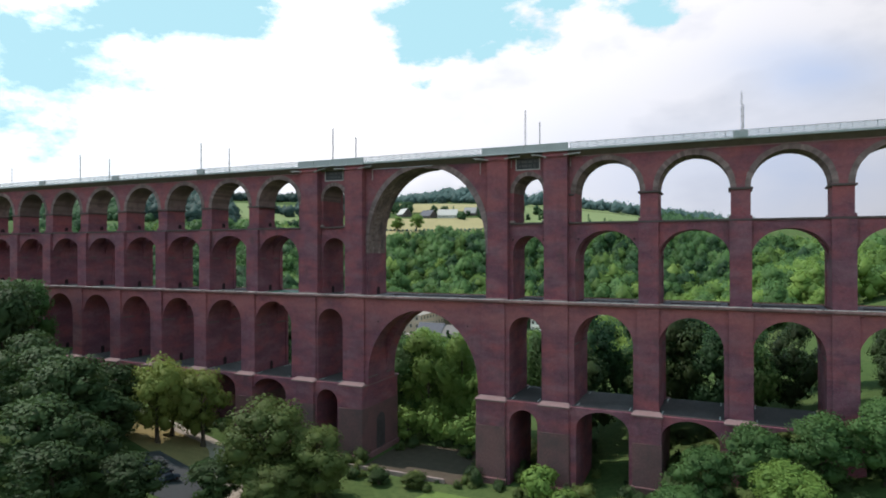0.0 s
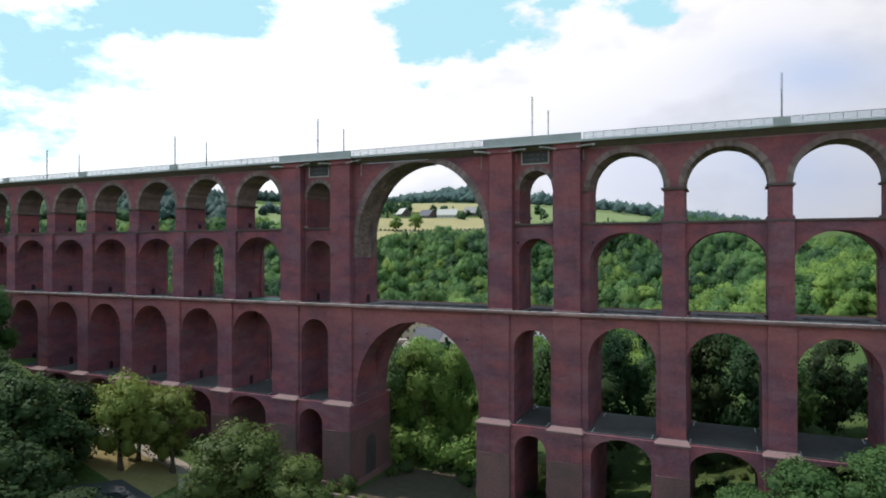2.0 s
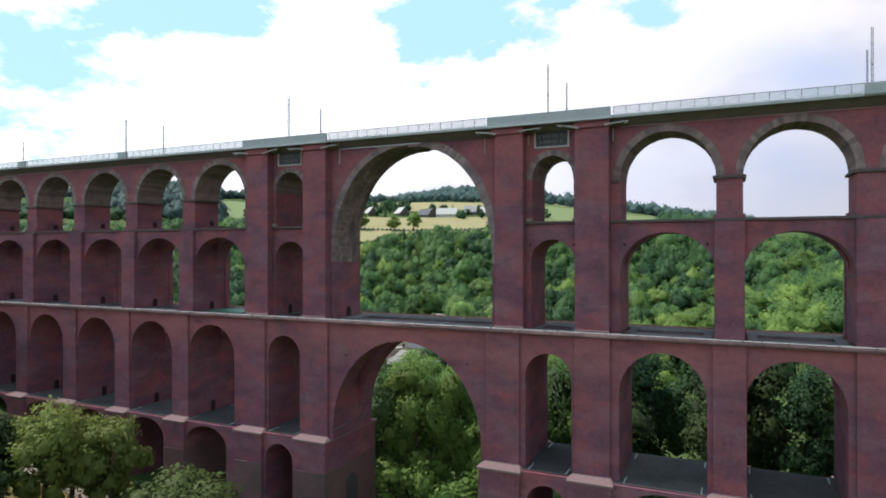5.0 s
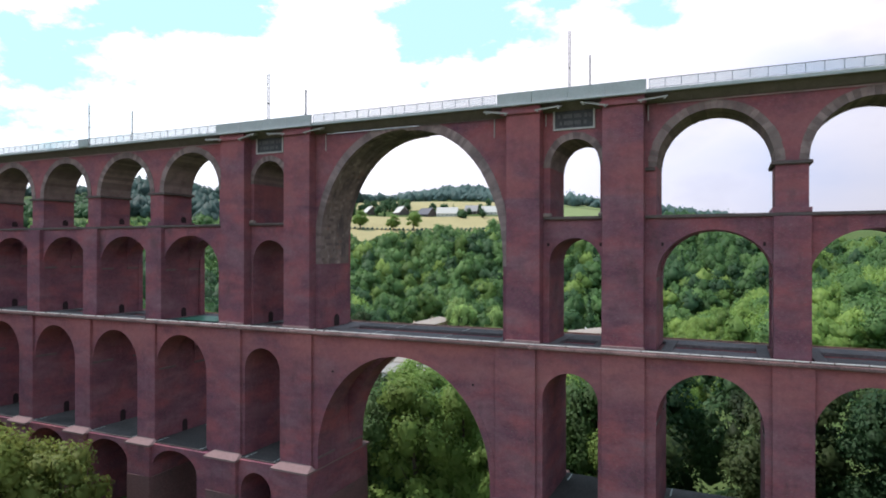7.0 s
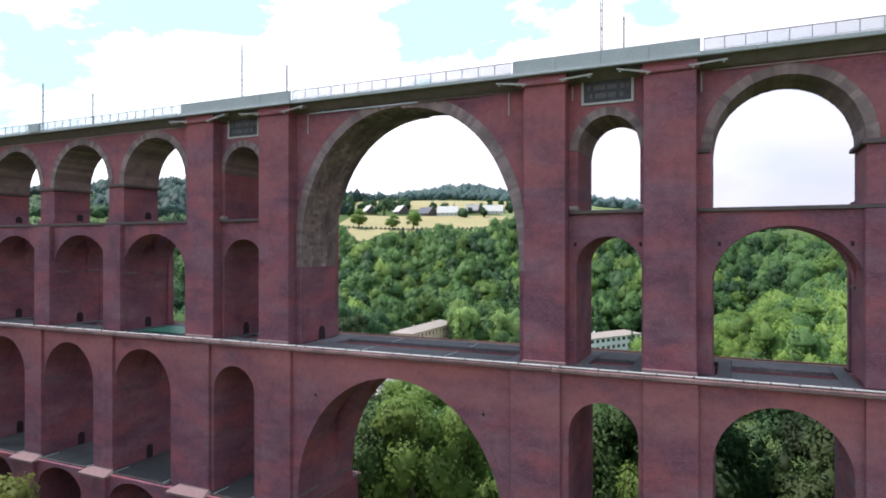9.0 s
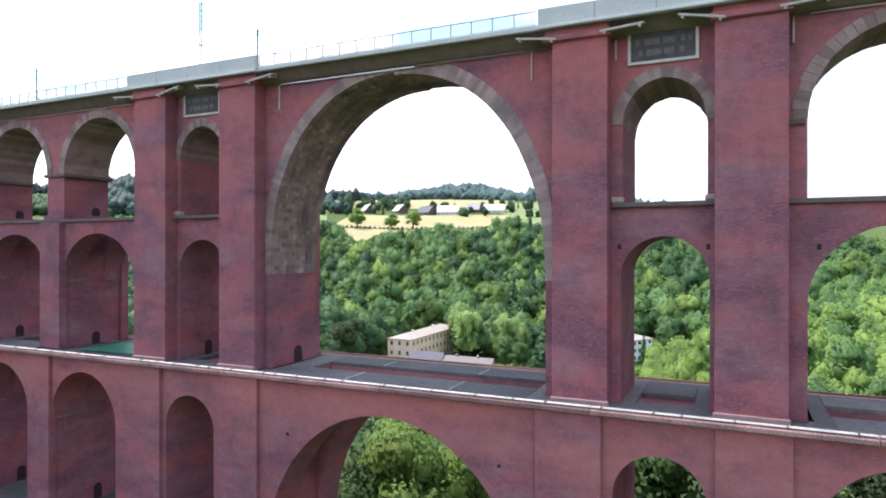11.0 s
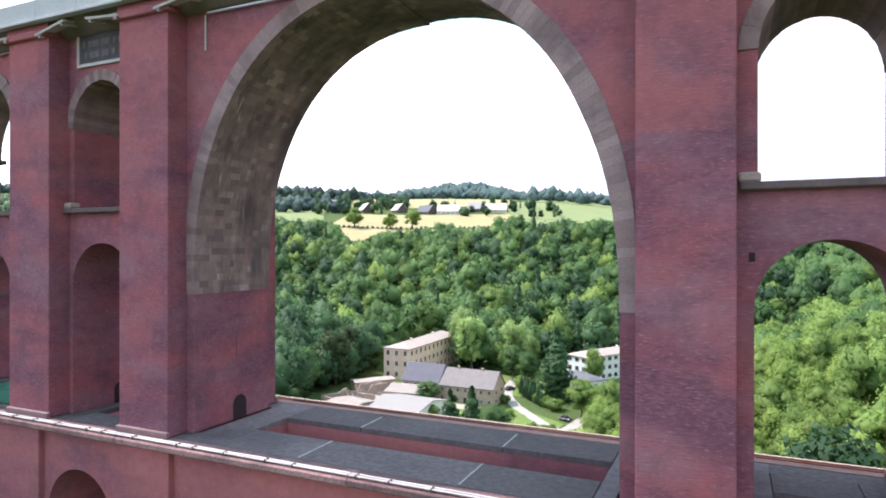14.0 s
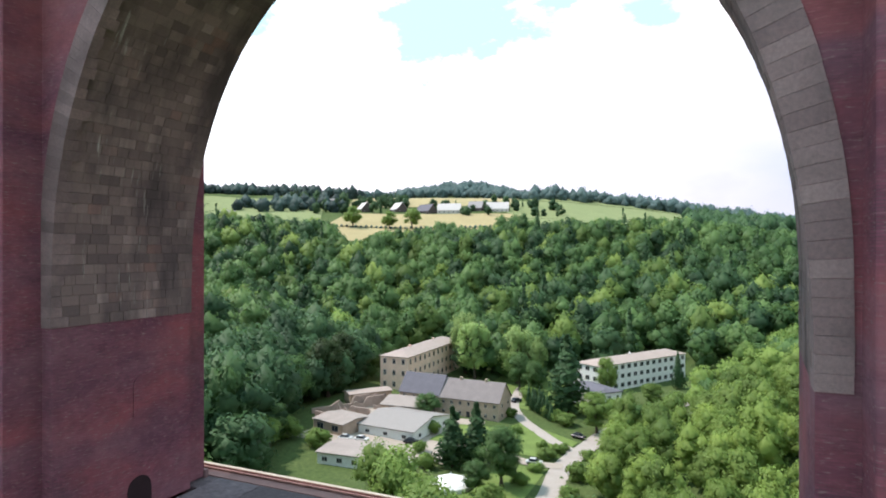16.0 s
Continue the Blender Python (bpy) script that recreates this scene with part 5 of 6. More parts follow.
def farm():
    for px, v, length, wall, roof, turn in ((-0.113, 765, 18, DARKWALL, PALEROOF, -38), (-0.060, 768, 18, DARKWALL, PALEROOF, -34), (-0.017, 752, 22, DARKWALL, SLATEDARK, -20), (0.021, 742, 27, HOUSEWALL, PALEROOF, 18),
                                            (0.062, 760, 17, DARKWALL, FARMROOF, 8), (0.098, 752, 26, HOUSEWALL, PALEROOF, 20), (-0.17, 790, 16, HOUSEWALL, FARMROOF, 10), (-0.33, 640, 15, HOUSEWALL, FARMROOF, 30)):
        x, y = view_to_world(px * v - length / 2, v)
        house("far farmhouse with a broad %s roof" % ("pale" if roof is PALEROOF else "grey"), x, y, turn, length, 15, 4.5, 8.0, wall, roof, 1, 5, 2, 0, 1, name="farmhouse", win=(1.4, 1.6))


DARKWALL = plain_material("dark_farm_wall", (0.10, 0.08, 0.075), 0.9)
PALEROOF = plain_material("pale_eternit_roof", (0.55, 0.52, 0.5), 0.7, 0, 0.1)
farm()

# ---- village behind the viaduct ----
house("three-storey buff plaster mill with rows of dark windows", -95.0, 188.5, 91.0, 50, 11.5, 12.6, 1.8, YELLOWWALL, PINKROOF, 3, 12, 3, 1.0, 2, name="mill_building", win=(1.2, 1.9))
house("long stone house under a grey slate roof", -73.0, 168.6, -1.5, 20.5, 11, 6.2, 5.0, STONEWALL, SLATE, 2, 7, 2, 0, 2, name="stone_house", win=(0.9, 1.2), doors=1)
house("stone house end under darker slate", -88.0, 169.4, -2.5, 14.7, 10.4, 6.0, 5.4, STONEWALL, SLATEDARK, 2, 4, 2, 0, 0, name="stone_house", win=(0.9, 1.2))
house("low open shed with a weathered sheet roof", -98.5, 135.8, -12, 12.0, 11.5, 3.6, 0.7, STONEWALL, FLATROOF, 1, 2, 0, 0, 0, name="shed", win=(2.6, 1.8))
house("white workshop with a low pale roof", -85.0, 139.0, -4, 18.5, 21, 3.2, 2.0, WHITEWALL, WHITEROOF, 1, 3, 3, 0, 0, name="workshop", win=(1.4, 1.0))
house("low workshop wing joining the yard", -90.0, 160.5, 5, 13.0, 14.0, 3.0, 1.6, STONEWALL, FLATROOF, 1, 2, 1, 0, 0, name="workshop")
house("flat white garage with a grey roof", -81.0, 113.4, 4, 12.5, 11.5, 3.2, 0.5, WHITEWALL, FLATROOF, 1, 3, 1, 0, 0, name="garage", win=(1.5, 1.2))
house("three-storey white block with rows of windows", -32.2, 222.8, 59, 53.0, 11.5, 10.4, 1.7, WHITEWALL, PINKROOF, 3, 14, 3, 1.0, 1, name="white_block", win=(2.0, 1.7))
house("small white house in front of the larger block", -20.5, 200.5, 138, 17.0, 10.0, 7.4, 0.9, WHITEWALL, SLATEDARK, 2, 4, 3, 0.4, 0, name="annex_house", win=(1.1, 1.3))
house("ruined yard wall building of buff stone", -103.5, 163.0, 52, 15.0, 6.0, 3.6, 0.5, STONEWALL, PINKROOF, 1, 3, 0, 0, 0, name="outbuilding")


def strip(name, label, pts, width, material, lift=0.12, category="road"):
    """A road or path that follows a line over the land."""
    P2 = [np.array(p, float) for p in pts]
    line = []
    for i in range(len(P2) - 1):
        p0, p1, p2, p3 = P2[max(0, i - 1)], P2[i], P2[i + 1], P2[min(len(P2) - 1, i + 2)]
        for t in np.linspace(0, 1, 7)[:-1]:
            line.append(0.5 * (2 * p1 + (p2 - p0) * t + (2 * p0 - 5 * p1 + 4 * p2 - p3) * t * t + (3 * p1 - p0 - 3 * p2 + p3) * t ** 3))
    line.append(P2[-1])
    verts, faces = [], []
    for i, p in enumerate(line):
        d = line[min(len(line) - 1, i + 1)] - line[max(0, i - 1)]
        d = np.array([-d[1], d[0]]) / max(1e-6, np.linalg.norm(d))
        for q in (-1, -0.33, 0.33, 1):
            e = p + d * q * width / 2
            verts.append((e[0], e[1], gz(*e) + lift))
    for i in range(len(line) - 1):
        for j in range(3):
            k = i * 4 + j
            faces.append((k, k + 4, k + 5, k + 1))
    return tagged(mesh_object(name, verts, faces, material, None, "", True), label, category, "", "structure")


strip("road", "worn pale asphalt village road", [(-16, 60), (-22, 100), (-22.9, 118), (-24.9, 138), (-22.5, 160), (-20, 176), (-12, 198), (2, 222)], 5.4, ASPHALT)
strip("lane", "narrow pale lane past the stone house", [(-24, 150), (-31, 156), (-40, 166), (-48, 176), (-55, 190), (-60, 215)], 3.8, ASPHALT, 0.16)
strip("lane", "narrow lane to the garden", [(-25, 138), (-34, 137), (-46, 141), (-60, 138)], 4.0, GRAVEL, 0.2)
drape("yard", [(-100, 128), (-52, 126), (-56, 166), (-96, 166)], GRAVEL, "dusty gravel yard between the sheds", 6, 0.1)
drape("lawn", [(-64, 142), (-30, 142), (-40, 164), (-62, 160)], LAWN, "bright mown lawn", 5, 0.18)
drape("lawn", [(-50, 150), (-28, 146), (-26, 160), (-46, 172)], LAWN, "bright mown lawn", 5, 0.14)
drape("lawn", [(-44, 100), (-27, 100), (-28, 134), (-42, 134)], LAWN, "bright grass beside the road", 5, 0.14)
drape("lawn", [(-72, 190), (-40, 185), (-36, 230), (-74, 234)], LAWN, "bright grass among the village trees", 6, 0.14)
strip("path", "pale gravel path at the viaduct's foot", [(-95, -16), (-64, -13), (-51, -13), (-42, -20), (-30, -30), (-22, -46)], 5.0, GRAVEL)
strip("path", "reddish gravel path through an arch", [(43.4, -36), (42.9, -20), (42.4, -4)], 2.6, PATHEARTH)
drape("dry_lawn", [(-72, -28), (-44, -30), (-48, -14), (-70, -14)], DRYGRASS, "sunburnt dry grass", 5, 0.06)
drape("bare_earth", [(-13, -7), (13, -7), (13, 16), (-13, 16)], EARTH, "trodden brown earth under the great arch", 4, 0.07)
drape("car_park", [(-58, -46), (-33, -42), (-34, -28), (-54, -27)], TARMAC, "dark tarmac car park among the trees", 4, 0.09)
drape("lawn", [(4, -30), (34, -30), (28, -12), (8, -12)], LAWN, "green grass at the foot of the piers", 5, 0.06)


def cars():
    for x, y, turn, colour in ((-66.9, 137.0, 20, (0.03, 0.03, 0.035)), (-26.8, 164.0, -20, (0.02, 0.02, 0.025)), (-55.2, 194.0, 60, (0.05, 0.05, 0.06)), (-31.8, 136.4, 5, (0.6, 0.6, 0.6)), (-93, 131, 70, (0.05, 0.06, 0.09)), (-47, -34, 70, (0.03, 0.03, 0.035)), (-44, -35, 72, (0.06, 0.06, 0.07)), (-41, -36, 74, (0.02, 0.03, 0.05)), (-84.5, 131.5, 10, (0.62, 0.62, 0.62)), (-80, 132.5, 8, (0.6, 0.6, 0.6))):
        paint = plain_material("car_paint", colour, 0.3, 0.2, 0.05)
        ob = tagged(empty("car", (x, y, gz(x, y) + 0.22)), "parked %s car %s" % ("white" if colour[0] > 0.3 else "dark", "in the village" if y > 0 else "under the trees before the viaduct"), "car")
        ob.rotation_euler = (0, 0, radians(turn))
        bm = box(-2.1, 2.1, -0.85, 0.85, 0.3, 0.85, 0.15)
        add_box(bm, -1.9, 1.9, -0.84, 0.84, 0.32, 0.6)
        part("body", bm, paint, ob)
        bm = bmesh.new()
        a = [bm.verts.new(p) for p in ((-1.5, -0.78, 0.84), (1.2, -0.78, 0.84), (1.2, 0.78, 0.84), (-1.5, 0.78, 0.84), (-1.1, -0.62, 1.42), (0.5, -0.62, 1.42), (0.5, 0.62, 1.42), (-1.1, 0.62, 1.42))]
        for q in ((4, 5, 6, 7), (0, 1, 5, 4), (1, 2, 6, 5), (2, 3, 7, 6), (3, 0, 4, 7)):
            bm.faces.new([a[i] for i in q])
        part("cabin", bm, GLASSDARK, ob)
        part("roof_panel", box(-1.05, 0.45, -0.6, 0.6, 1.425, 1.46, 0.01), paint, ob)
        for wx in (-1.3, 1.3):
            for wy in (-0.8, 0.8):
                bm = bmesh.new()
                bmesh.ops.create_cone(bm, segments=14, radius1=0.32, radius2=0.32, depth=0.2, cap_ends=True)
                bmesh.ops.transform(bm, matrix=pose(wx, wy, 0.32, 90, 0, 0), verts=bm.verts)
                part("wheel", bm, DARK, ob)


cars()


def tent():
    ob = tagged(empty("marquee", (-44.5, 113.5, gz(-44.5, 113.5))), "round white marquee tent on the grass", "tent")
    bm = bmesh.new()
    n = 20
    rings = [(4.6, 0.0), (4.7, 1.0), (3.9, 1.6), (2.6, 2.1), (1.2, 2.6), (0.2, 3.1)]
    rows = [[bm.verts.new((q * math.cos(2 * math.pi * i / n) * (1 + 0.02 * (i % 2)), q * math.sin(2 * math.pi * i / n), z)) for i in range(n)] for q, z in rings]
    for a, b in zip(rows, rows[1:]):
        for i in range(n):
            bm.faces.new((a[i], a[(i + 1) % n], b[(i + 1) % n], b[i]))
    bm.faces.new(rows[-1])
    part("canopy", bm, WHITECLOTH, ob)
    part("finial", box(-0.08, 0.08, -0.08, 0.08, 3.05, 3.5), STEEL, ob)


WHITECLOTH = plain_material("white_canvas", (0.85, 0.84, 0.82), 0.8, 0, 0.05)
tent()


def pavilion(x, y, turn):
    ob = tagged(empty("garden_pavilion", (x, y, gz(x, y))), "small square white canvas pavilion on thin posts", "tent")
    ob.rotation_euler = (0, 0, radians(turn))
    bm = bmesh.new()
    low = [bm.verts.new(p) for p in ((-2.4, -1.6, 2.1), (2.4, -1.6, 2.1), (2.4, 1.6, 2.1), (-2.4, 1.6, 2.1))]
    mid = [bm.verts.new(p) for p in ((-2.4, -1.6, 2.4), (2.4, -1.6, 2.4), (2.4, 1.6, 2.4), (-2.4, 1.6, 2.4))]
    top = [bm.verts.new((-0.8, 0, 3.2)), bm.verts.new((0.8, 0, 3.2))]
    for i in range(4):
        bm.faces.new((low[i], low[(i + 1) % 4], mid[(i + 1) % 4], mid[i]))
    for q in ((mid[0], mid[1], top[1], top[0]), (mid[1], mid[2], top[1]), (mid[2], mid[3], top[0], top[1]), (mid[3], mid[0], top[0])):
        bm.faces.new(q)
    part("canopy", bm, WHITECLOTH, ob)
    for px in (-2.3, 2.3):
        for py in (-1.5, 1.5):
            part("post", box(px - 0.05, px + 0.05, py - 0.05, py + 0.05, 0, 2.3), STEEL, ob)


pavilion(-59.5, 117.5, 10)


def ruin(label, x, y, turn, length, height, seed):
    """A broken stone wall with an uneven top and gaps for its lost windows."""
    r = random.Random(seed)
    bm = bmesh.new()
    t, n = 0.5, int(length / 1.3)
    hs, level = [], height
    for i in range(n + 1):
        if r.random() < 0.35:
            level = height * r.choice((0.45, 0.7, 0.85, 1.0))
        hs.append(level * r.uniform(0.93, 1.03))
    for i in range(n):
        x0, x1 = length * i / n, length * (i + 1) / n
        q = [bm.verts.new(p) for p in ((x0, 0, -0.5), (x1, 0, -0.5), (x1, t, -0.5), (x0, t, -0.5), (x0, 0, hs[i]), (x1, 0, hs[i + 1]), (x1, t, hs[i + 1]), (x0, t, hs[i]))]
        for f in ((0, 1, 5, 4), (2, 3, 7, 6), (4, 5, 6, 7)) + (((3, 0, 4, 7),) if i == 0 else ()) + (((1, 2, 6, 5),) if i == n - 1 else ()):
            bm.faces.new([q[k] for k in f])
    bmesh.ops.remove_doubles(bm, verts=bm.verts, dist=0.001)
    ob = part("ruined_wall", bm, RUINSTONE)
    ob.location, ob.rotation_euler = (x, y, gz(x, y)), (0, 0, radians(turn))
    tagged(ob, label, "wall", "", "structure")


RUINSTONE = plain_material("pale_rubble_stone", (0.38, 0.29, 0.25), 0.95, 0, 0.3, 0.7)
for x, y, turn, length, height, seed in ((-108, 148, 55, 24, 4.0, 1), (-101, 152, -8, 13, 3.2, 2), (-99, 158, 60, 13, 3.6, 3), (-94, 162, -5, 9, 3.0, 4), (-104, 144, -15, 8, 2.6, 5)):
    ruin("broken buff stone wall of a ruined yard", x, y, turn, length, height, seed)

wall = tagged(part("retaining_wall", box(-16, 9, -7.2, -6.7, 2.0, 6.0, 0.05), CORNICE), "low pale retaining wall by the stream", "wall", "", "structure")

# ---- single trees ----


def tree_template(kind, lobes, leaves, leaf, material, height=20.0, radius=7.0, base=4.0, pointed=False):
    V, F, W = crown_arrays(rng, height, radius, base, lobes, leaves, leaf, 0.62, pointed)
    crown = tri_mesh("crown", V, F, W, material)
    bm = bmesh.new()
    seg = 8
    rows = []
    for i in range(6):
        t = i / 5
        q = (0.55 if not pointed else 0.35) * (1 - 0.75 * t) * (1.5 if i == 0 else 1)
        z = -1.0 + t * height * 0.75
        rows.append([bm.verts.new((q * math.cos(2 * math.pi * j / seg) + 0.25 * math.sin(t * 4), q * math.sin(2 * math.pi * j / seg) + 0.2 * math.sin(t * 5 + 1), z)) for j in range(seg)])
    for a, b in zip(rows, rows[1:]):
        for j in range(seg):
            bm.faces.new((a[j], a[(j + 1) % seg], b[(j + 1) % seg], b[j]))
    if not pointed:
        r = random.Random(lobes)
        for i in range(6):
            a = i * 1.05 + r.uniform(0, 0.5)
            z0 = height * r.uniform(0.22, 0.5)
            p, e = Vector((0.1, 0.1, z0)), Vector((math.cos(a) * radius * 0.62, math.sin(a) * radius * 0.62, z0 + height * 0.22))
            side = Vector((-math.sin(a), math.cos(a), 0))
            up = Vector((0, 0, 1))
            A = [bm.verts.new(p + o) for o in (side * 0.16, up * 0.16, -side * 0.16, -up * 0.16)]
            B = [bm.verts.new(e + o * 0.3) for o in (side * 0.16, up * 0.16, -side * 0.16, -up * 0.16)]
            for j in range(4):
                bm.faces.new((A[j], A[(j + 1) % 4], B[(j + 1) % 4], B[j]))
    trunk = bpy.data.meshes.new("trunk")
    bm.to_mesh(trunk)
    bm.free()
    trunk.materials.append(BARK)
    return trunk, crown, height, radius


KINDS = {
    "mid": [tree_template("mid", 44, 7000, 0.27, LEAF, 20, 7, 2.2) for _ in range(3)],
    "light": [tree_template("light", 42, 7200, 0.26, LEAF_LIGHT, 20, 7, 2.2) for _ in range(3)],
    "dark": [tree_template("dark", 40, 4600, 0.36, LEAF_DEEP, 20, 7, 1.5) for _ in range(2)],
    "willow": [tree_template("willow", 40, 4200, 0.36, LEAF_PALE, 20, 7, 1.0) for _ in range(2)],
    "sparse": [tree_template("sparse", 34, 3400, 0.3, LEAF_LIGHT, 20, 8, 3.0) for _ in range(2)],
    "lime": [tree_template("lime", 38, 4600, 0.32, LEAF_LIME, 20, 7, 1.8) for _ in range(2)],
    "olive": [tree_template("olive", 46, 9000, 0.24, LEAF_OLIVE, 20, 7, 1.2) for _ in range(2)],
    "fir": [tree_template("fir", 9, 1500, 0.5, LEAF_DARK, 20, 4.2, 1.0, True) for _ in range(2)],
    "bush": [tree_template("bush", 12, 1400, 0.45, LEAF_LIGHT, 8, 5.0, 0.2) for _ in range(2)],
}
WORDS = {"sparse": "pale green thin-leaved tree", "willow": "tall pale green willow", "mid": "full green broadleaf tree", "light": "light green broadleaf tree", "lime": "yellow-green broadleaf tree", "olive": "broad olive-green tree", "dark": "dark green broadleaf tree", "fir": "dark narrow conifer", "bush": "low rounded green bush"}


def tree(kind, x, y, height, radius, where, group=""):
    trunk, crown, h, r = KINDS[kind][rng.integers(len(KINDS[kind]))]
    ob = tagged(empty("tree" if kind != "bush" else "bush", (x, y, gz(x, y) - 0.2)), WORDS[kind] + " " + where, "tree" if kind != "bush" else "bush", group)
    ob.rotation_euler = (0, 0, rng.uniform(0, 6.28))
    ob.scale = (radius / r, radius / r, height / h)
    for name, me in (("trunk", trunk), ("crown", crown)):
        new(name, me).parent = ob


for kind, x, y, h, r in (("lime", -58, -24, 22, 7.5), ("lime", -52, -16, 21, 7.2), ("lime", -60, -18, 20, 7), ("olive", -21, -29, 22.5, 11), ("olive", -10, -27, 17, 7.5), ("olive", -14, -34, 11, 7), ("dark", -28, -37, 10, 6), ("dark", -48, -52, 15, 8), ("dark", -58, -38, 15, 8), ("dark", -36, -50, 11, 7), ("dark", -66, -30, 18, 8), ("dark", -61, -44, 22, 10), ("dark", -74, -40, 20, 10),
                         ("dark", -50, -58, 18, 10), ("dark", -40, -62, 14, 8), ("dark", -88, -36, 19, 9), ("dark", -113, -27, 27, 10), ("dark", -104, -32, 28, 10), ("mid", -122, -14, 26, 9), ("dark", -96, -52, 21, 10), ("dark", -70, -60, 18, 10)):
    tree(kind, x, y, h, r, "on the valley floor before the viaduct", "trees before the viaduct")
for kind, x, y, h, r in (("bush", 31, -8, 7.5, 5), ("bush", 37, -12, 5, 3.5), ("mid", 62, -12, 13, 6), ("mid", 70, -10, 15, 6.5), ("mid", 80, -8, 15, 7), ("mid", 90, -6, 15, 7), ("light", 74, -20, 12, 6.5), ("mid", 58, -20, 10, 5.5),
                         ("mid", 98, -14, 15, 7), ("mid", 108, -8, 16, 7), ("bush", 66, -26, 7, 5), ("olive", 4, -12, 4, 3), ("dark", -4, -13, 3.5, 3)):
    tree(kind, x, y, h, r, "below the viaduct's arches", "trees before the viaduct")
for kind, x, y, h, r in (("mid", -17, 25, 25, 7), ("light", -10, 24, 28, 7), ("light", -3, 31, 27, 7), ("light", 5, 27, 19, 5), ("dark", -24, 32, 26, 7), ("light", 12, 34, 26, 6), ("mid", 22, 30, 30, 7), ("light", 26, 24, 22, 4.5), ("dark", -20, 18, 9, 5), ("bush", 10, 17, 5, 4), ("bush", -14, 20, 8, 5), ("bush", -6, 22, 9, 5), ("bush", 2, 20, 7, 4.5), ("mid", -12, 33, 24, 7), ("bush", 8, 22, 8, 4)):
    tree(kind, x, y, h * 1.1, r * 1.32, "close behind the great lower arch", "trees behind the viaduct")
for kind, x, y, h, r in (("light", -22, 58, 25, 8), ("light", -33, 66, 25, 8), ("light", -12, 53, 23, 7.5), ("mid", -2, 60, 24, 8)):
    tree(kind, x, y, h, r, "beyond the great lower arch", "trees behind the viaduct")
arcade = {"mid": [], "dark": [], "light": []}
for x in np.arange(32, 170, 8.0):
    for y in (25, 34, 44):
        xx, yy = x + rng.uniform(-3, 3), y + rng.uniform(-3, 3)
        if not (36 < xx < 47 and yy < 40):
            arcade[("mid", "dark", "dark", "mid", "light")[rng.integers(5)]].append((xx, yy, max(9, rng.uniform(36, 42.5) - gz(xx, yy)) / 12.5))
for x in np.arange(-150, -34, 9.0):
    for y in (27, 38):
        xx, yy = x + rng.uniform(-3, 3), y + rng.uniform(-3, 3)
        arcade[("mid", "dark", "mid")[rng.integers(3)]].append((xx, yy, max(10, (rng.uniform(37, 43) if xx < -66 else rng.uniform(24, 30)) - gz(xx, yy)) / 12.5))
for key, leaf_m, words in (("mid", LEAF_DARK, "tall green trees close behind the arcades"), ("dark", LEAF_DEEP, "tall dark trees close behind the arcades"), ("light", LEAF, "tall light green trees close behind the arcades")):
    forest("arcade_wood", words, arcade[key], TALL, leaf_m)
for kind, x, y, h, r in (("fir", -49.8, 126, 14.5, 5.0), ("fir", -44.6, 128.5, 15.5, 5.2), ("mid", -34.5, 119, 14.5, 6), ("fir", -36.5, 191, 25, 8.5), ("light", -23.5, 172, 13, 6), ("light", -27.5, 212, 17, 4.6), ("light", -98, 112, 11, 6),
                         ("sparse", -51, 92, 16.5, 5.6), ("willow", -64, 222, 25, 8), ("willow", -57, 222, 21, 6), ("willow", -82, 222, 27, 8), ("willow", -90, 231, 28, 8), ("mid", -75, 163, 8, 5), ("bush", -41, 181, 4, 2.4), ("fir", -44, 184, 9, 1.8), ("fir", -47, 187, 8, 1.6),
                         ("bush", -33, 176, 4, 4), ("bush", -30, 142, 3, 3), ("mid", -52, 205, 14, 5), ("mid", -60, 212, 15, 6), ("fir", -44, 215, 17, 3.2), ("mid", -100, 118, 14, 6), ("mid", -108, 126, 17, 7), ("bush", -96, 106, 5, 3.5),
                         ("mid", -38, 112, 8, 4), ("bush", -33, 106, 5, 4), ("light", -20, 184, 9, 5), ("fir", -6, 246, 14, 3), ("light", -12, 214, 9, 5), ("mid", -118, 150, 19, 8), ("dark", -116, 168, 22, 8), ("dark", -120, 182, 22, 8)):
    tree(kind, x, y, h, r, "in the village gardens", "village trees")
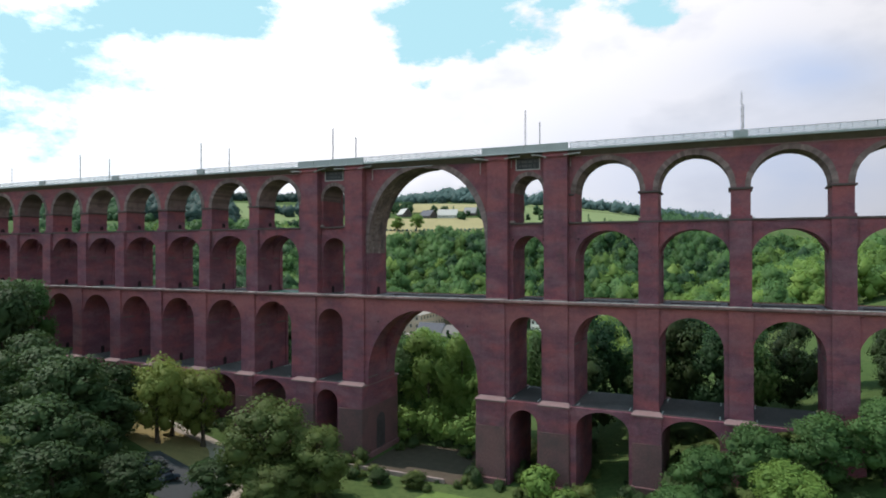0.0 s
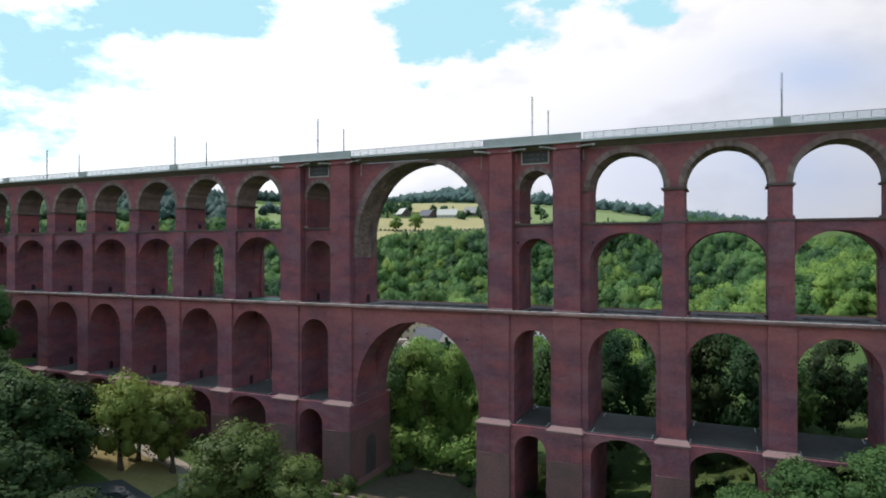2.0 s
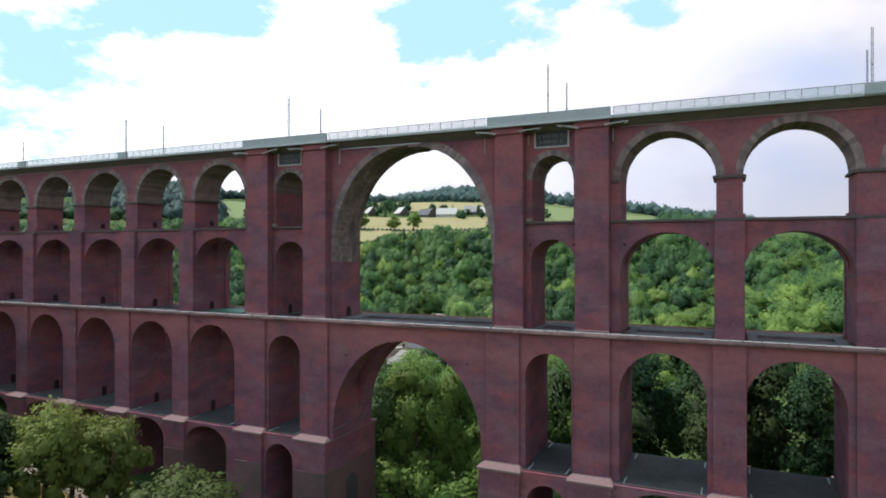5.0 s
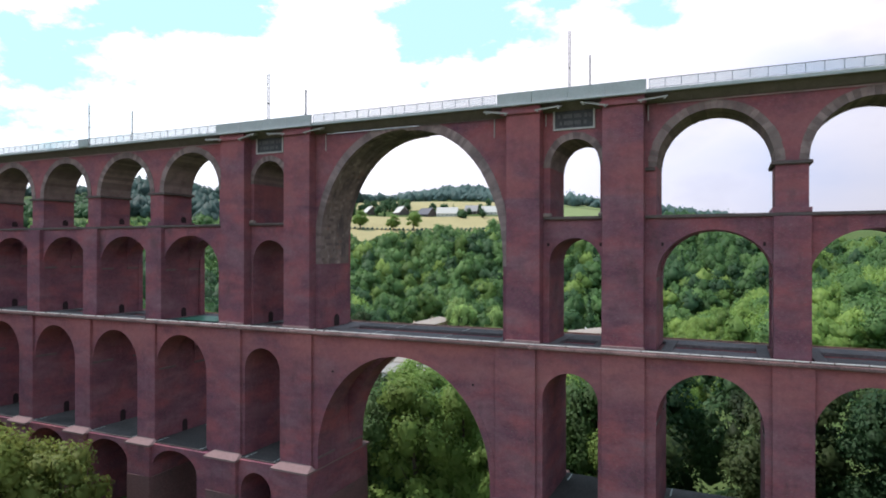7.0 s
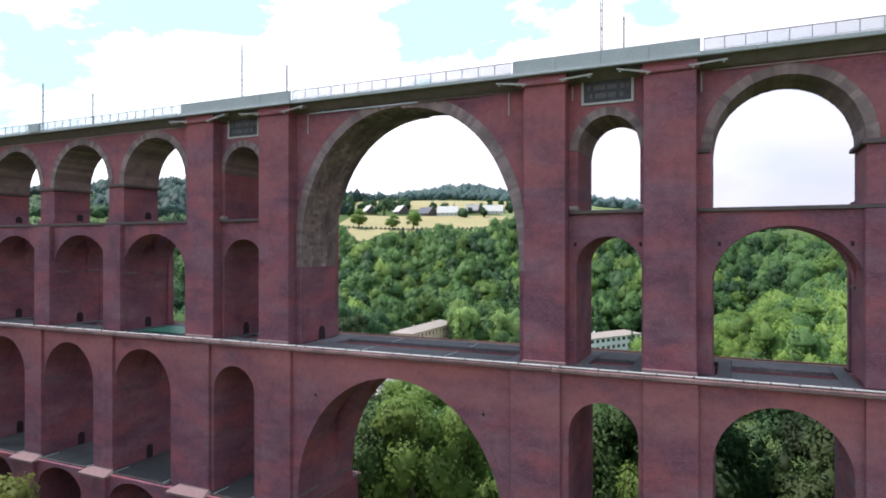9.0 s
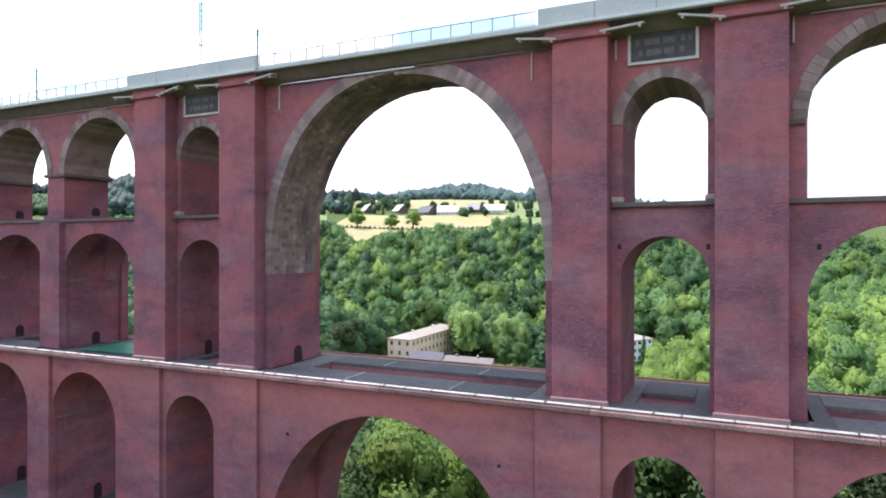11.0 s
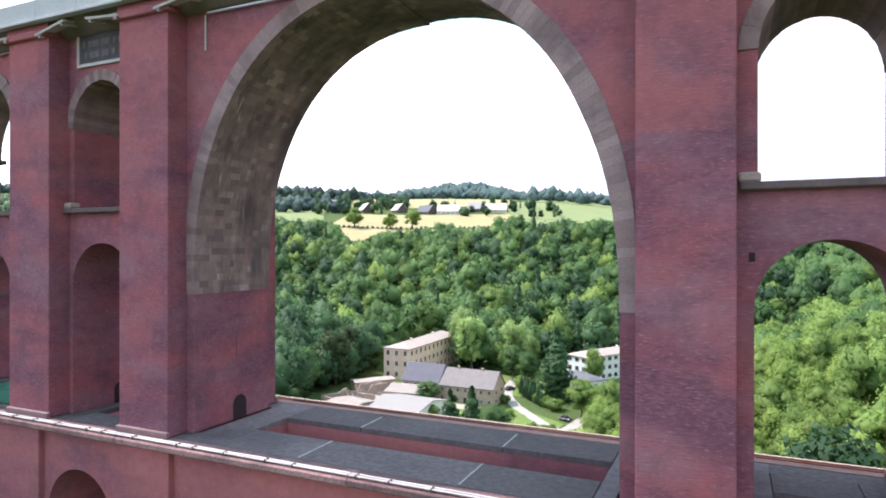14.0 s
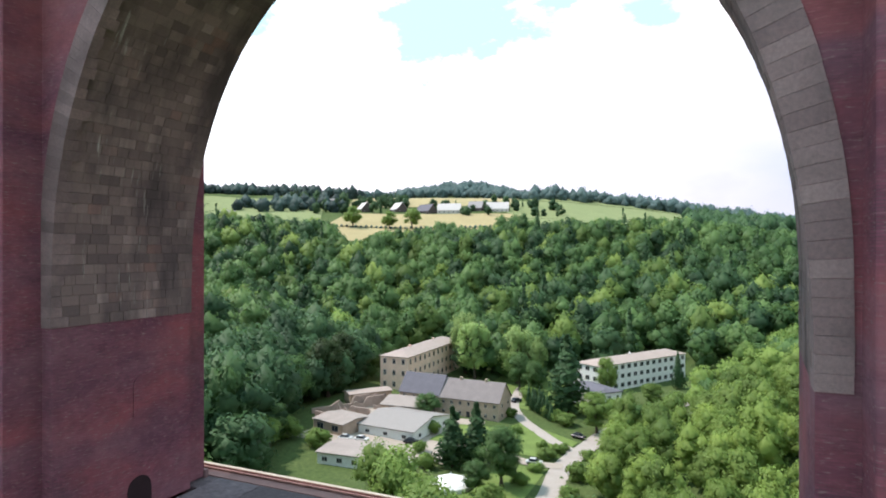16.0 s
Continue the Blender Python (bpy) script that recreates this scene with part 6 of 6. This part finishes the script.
for x, y, h, r in ((-17, 108, 4, 3), (-18.5, 118, 3, 2.6), (-19, 128, 4.5, 3.2), (-20, 146, 3, 2.5), (-30, 132, 2.5, 2.2), (-31, 122, 3, 2.5), (-29, 148, 2.5, 2.4), (-28, 152, 2, 2), (-34, 151, 2, 1.8), (-44, 160, 2.6, 2.2), (-51, 176, 3, 2.4), (-37, 178, 4, 2.4), (-66, 148, 4, 3), (-62, 132, 3, 2.4), (-55, 122, 4, 3), (-88, 124, 5, 4), (-100, 126, 6, 5), (-72, 180, 3, 2.5), (-52, 200, 5, 4), (-68, 200, 5, 4), (-40, 206, 6, 4), (-17, 192, 5, 4), (-4, 208, 6, 5)):
    tree("bush", x, y, h, r, "at the edge of the village road", "village bushes")
for i in range(7):
    tree("fir", -38.5 - i * 1.9, 177.5 + i * 2.3, 6.5 + (i * 37 % 5) * 0.5, 1.25, "in a clipped row beside the lane", "lane conifers")
SHRUB = [crown_arrays(rng, 2.6, 2.3, 0.1, 6, 300, 0.19, 0.7, False, True) for _ in range(4)]
shrubs = {"mid": [], "dark": []}
for i in range(620):
    x, y = rng.uniform(-62, 112), rng.uniform(-15, 26)
    dry = abs(x - 42.8) < 3.2 or (-12 < x < 12 and -6 < y < 9) or (8 < x < 34 and y < -8)
    if not dry and not (-3.2 < y < 15.8 and any(abs(abs(x) - q) < 4.2 for q in (18, 32.1, 51, 67.8, 84.5, 101))):
        shrubs["dark" if rng.uniform() < 0.5 else "mid"].append((x, y, rng.uniform(0.4, 1.3)))
forest("undergrowth", "low green shrubs and brambles round the pier feet", shrubs["mid"], SHRUB, LEAF_OLIVE)
forest("undergrowth", "dark low shrubs under the arches", shrubs["dark"], SHRUB, LEAF_DEEP)
hedge = [(*view_to_world(u, 640), 0.8) for u in np.arange(-110, 60, 5.0)]
forest("hedge", "low dark hedge between two grain fields", hedge, HEDGE_T, LEAF_FAR_HAZED)
for u, v, h, r in ((-84, 642, 23, 10), (-47, 640, 19, 8.5), (-24, 640, 23, 10), (12, 562, 17, 8)):
    x, y = view_to_world(u, v)
    tree("light", x, y, h, r * 1.12, "standing in the field hedge", "hedge trees")
farm_spots = []
for i in range(64):
    v = rng.uniform(722, 800)
    side = rng.uniform(-0.2, 0.2)
    clear = min(abs(side - q) for q in (-0.113, -0.060, -0.017, 0.021, 0.098))
    if clear > 0.012 or v > 775:
        farm_spots.append((*view_to_world(side * v, v), rng.uniform(0.45, 0.85)))
for i in range(46):
    v = rng.uniform(800, 850)
    farm_spots.append((*view_to_world(rng.uniform(-0.23, -0.03) * v, v), rng.uniform(0.6, 1.0)))
forest("farm_trees", "dark trees round the far farmhouses", farm_spots, FAR + FAR_FIR, LEAF_DARK)
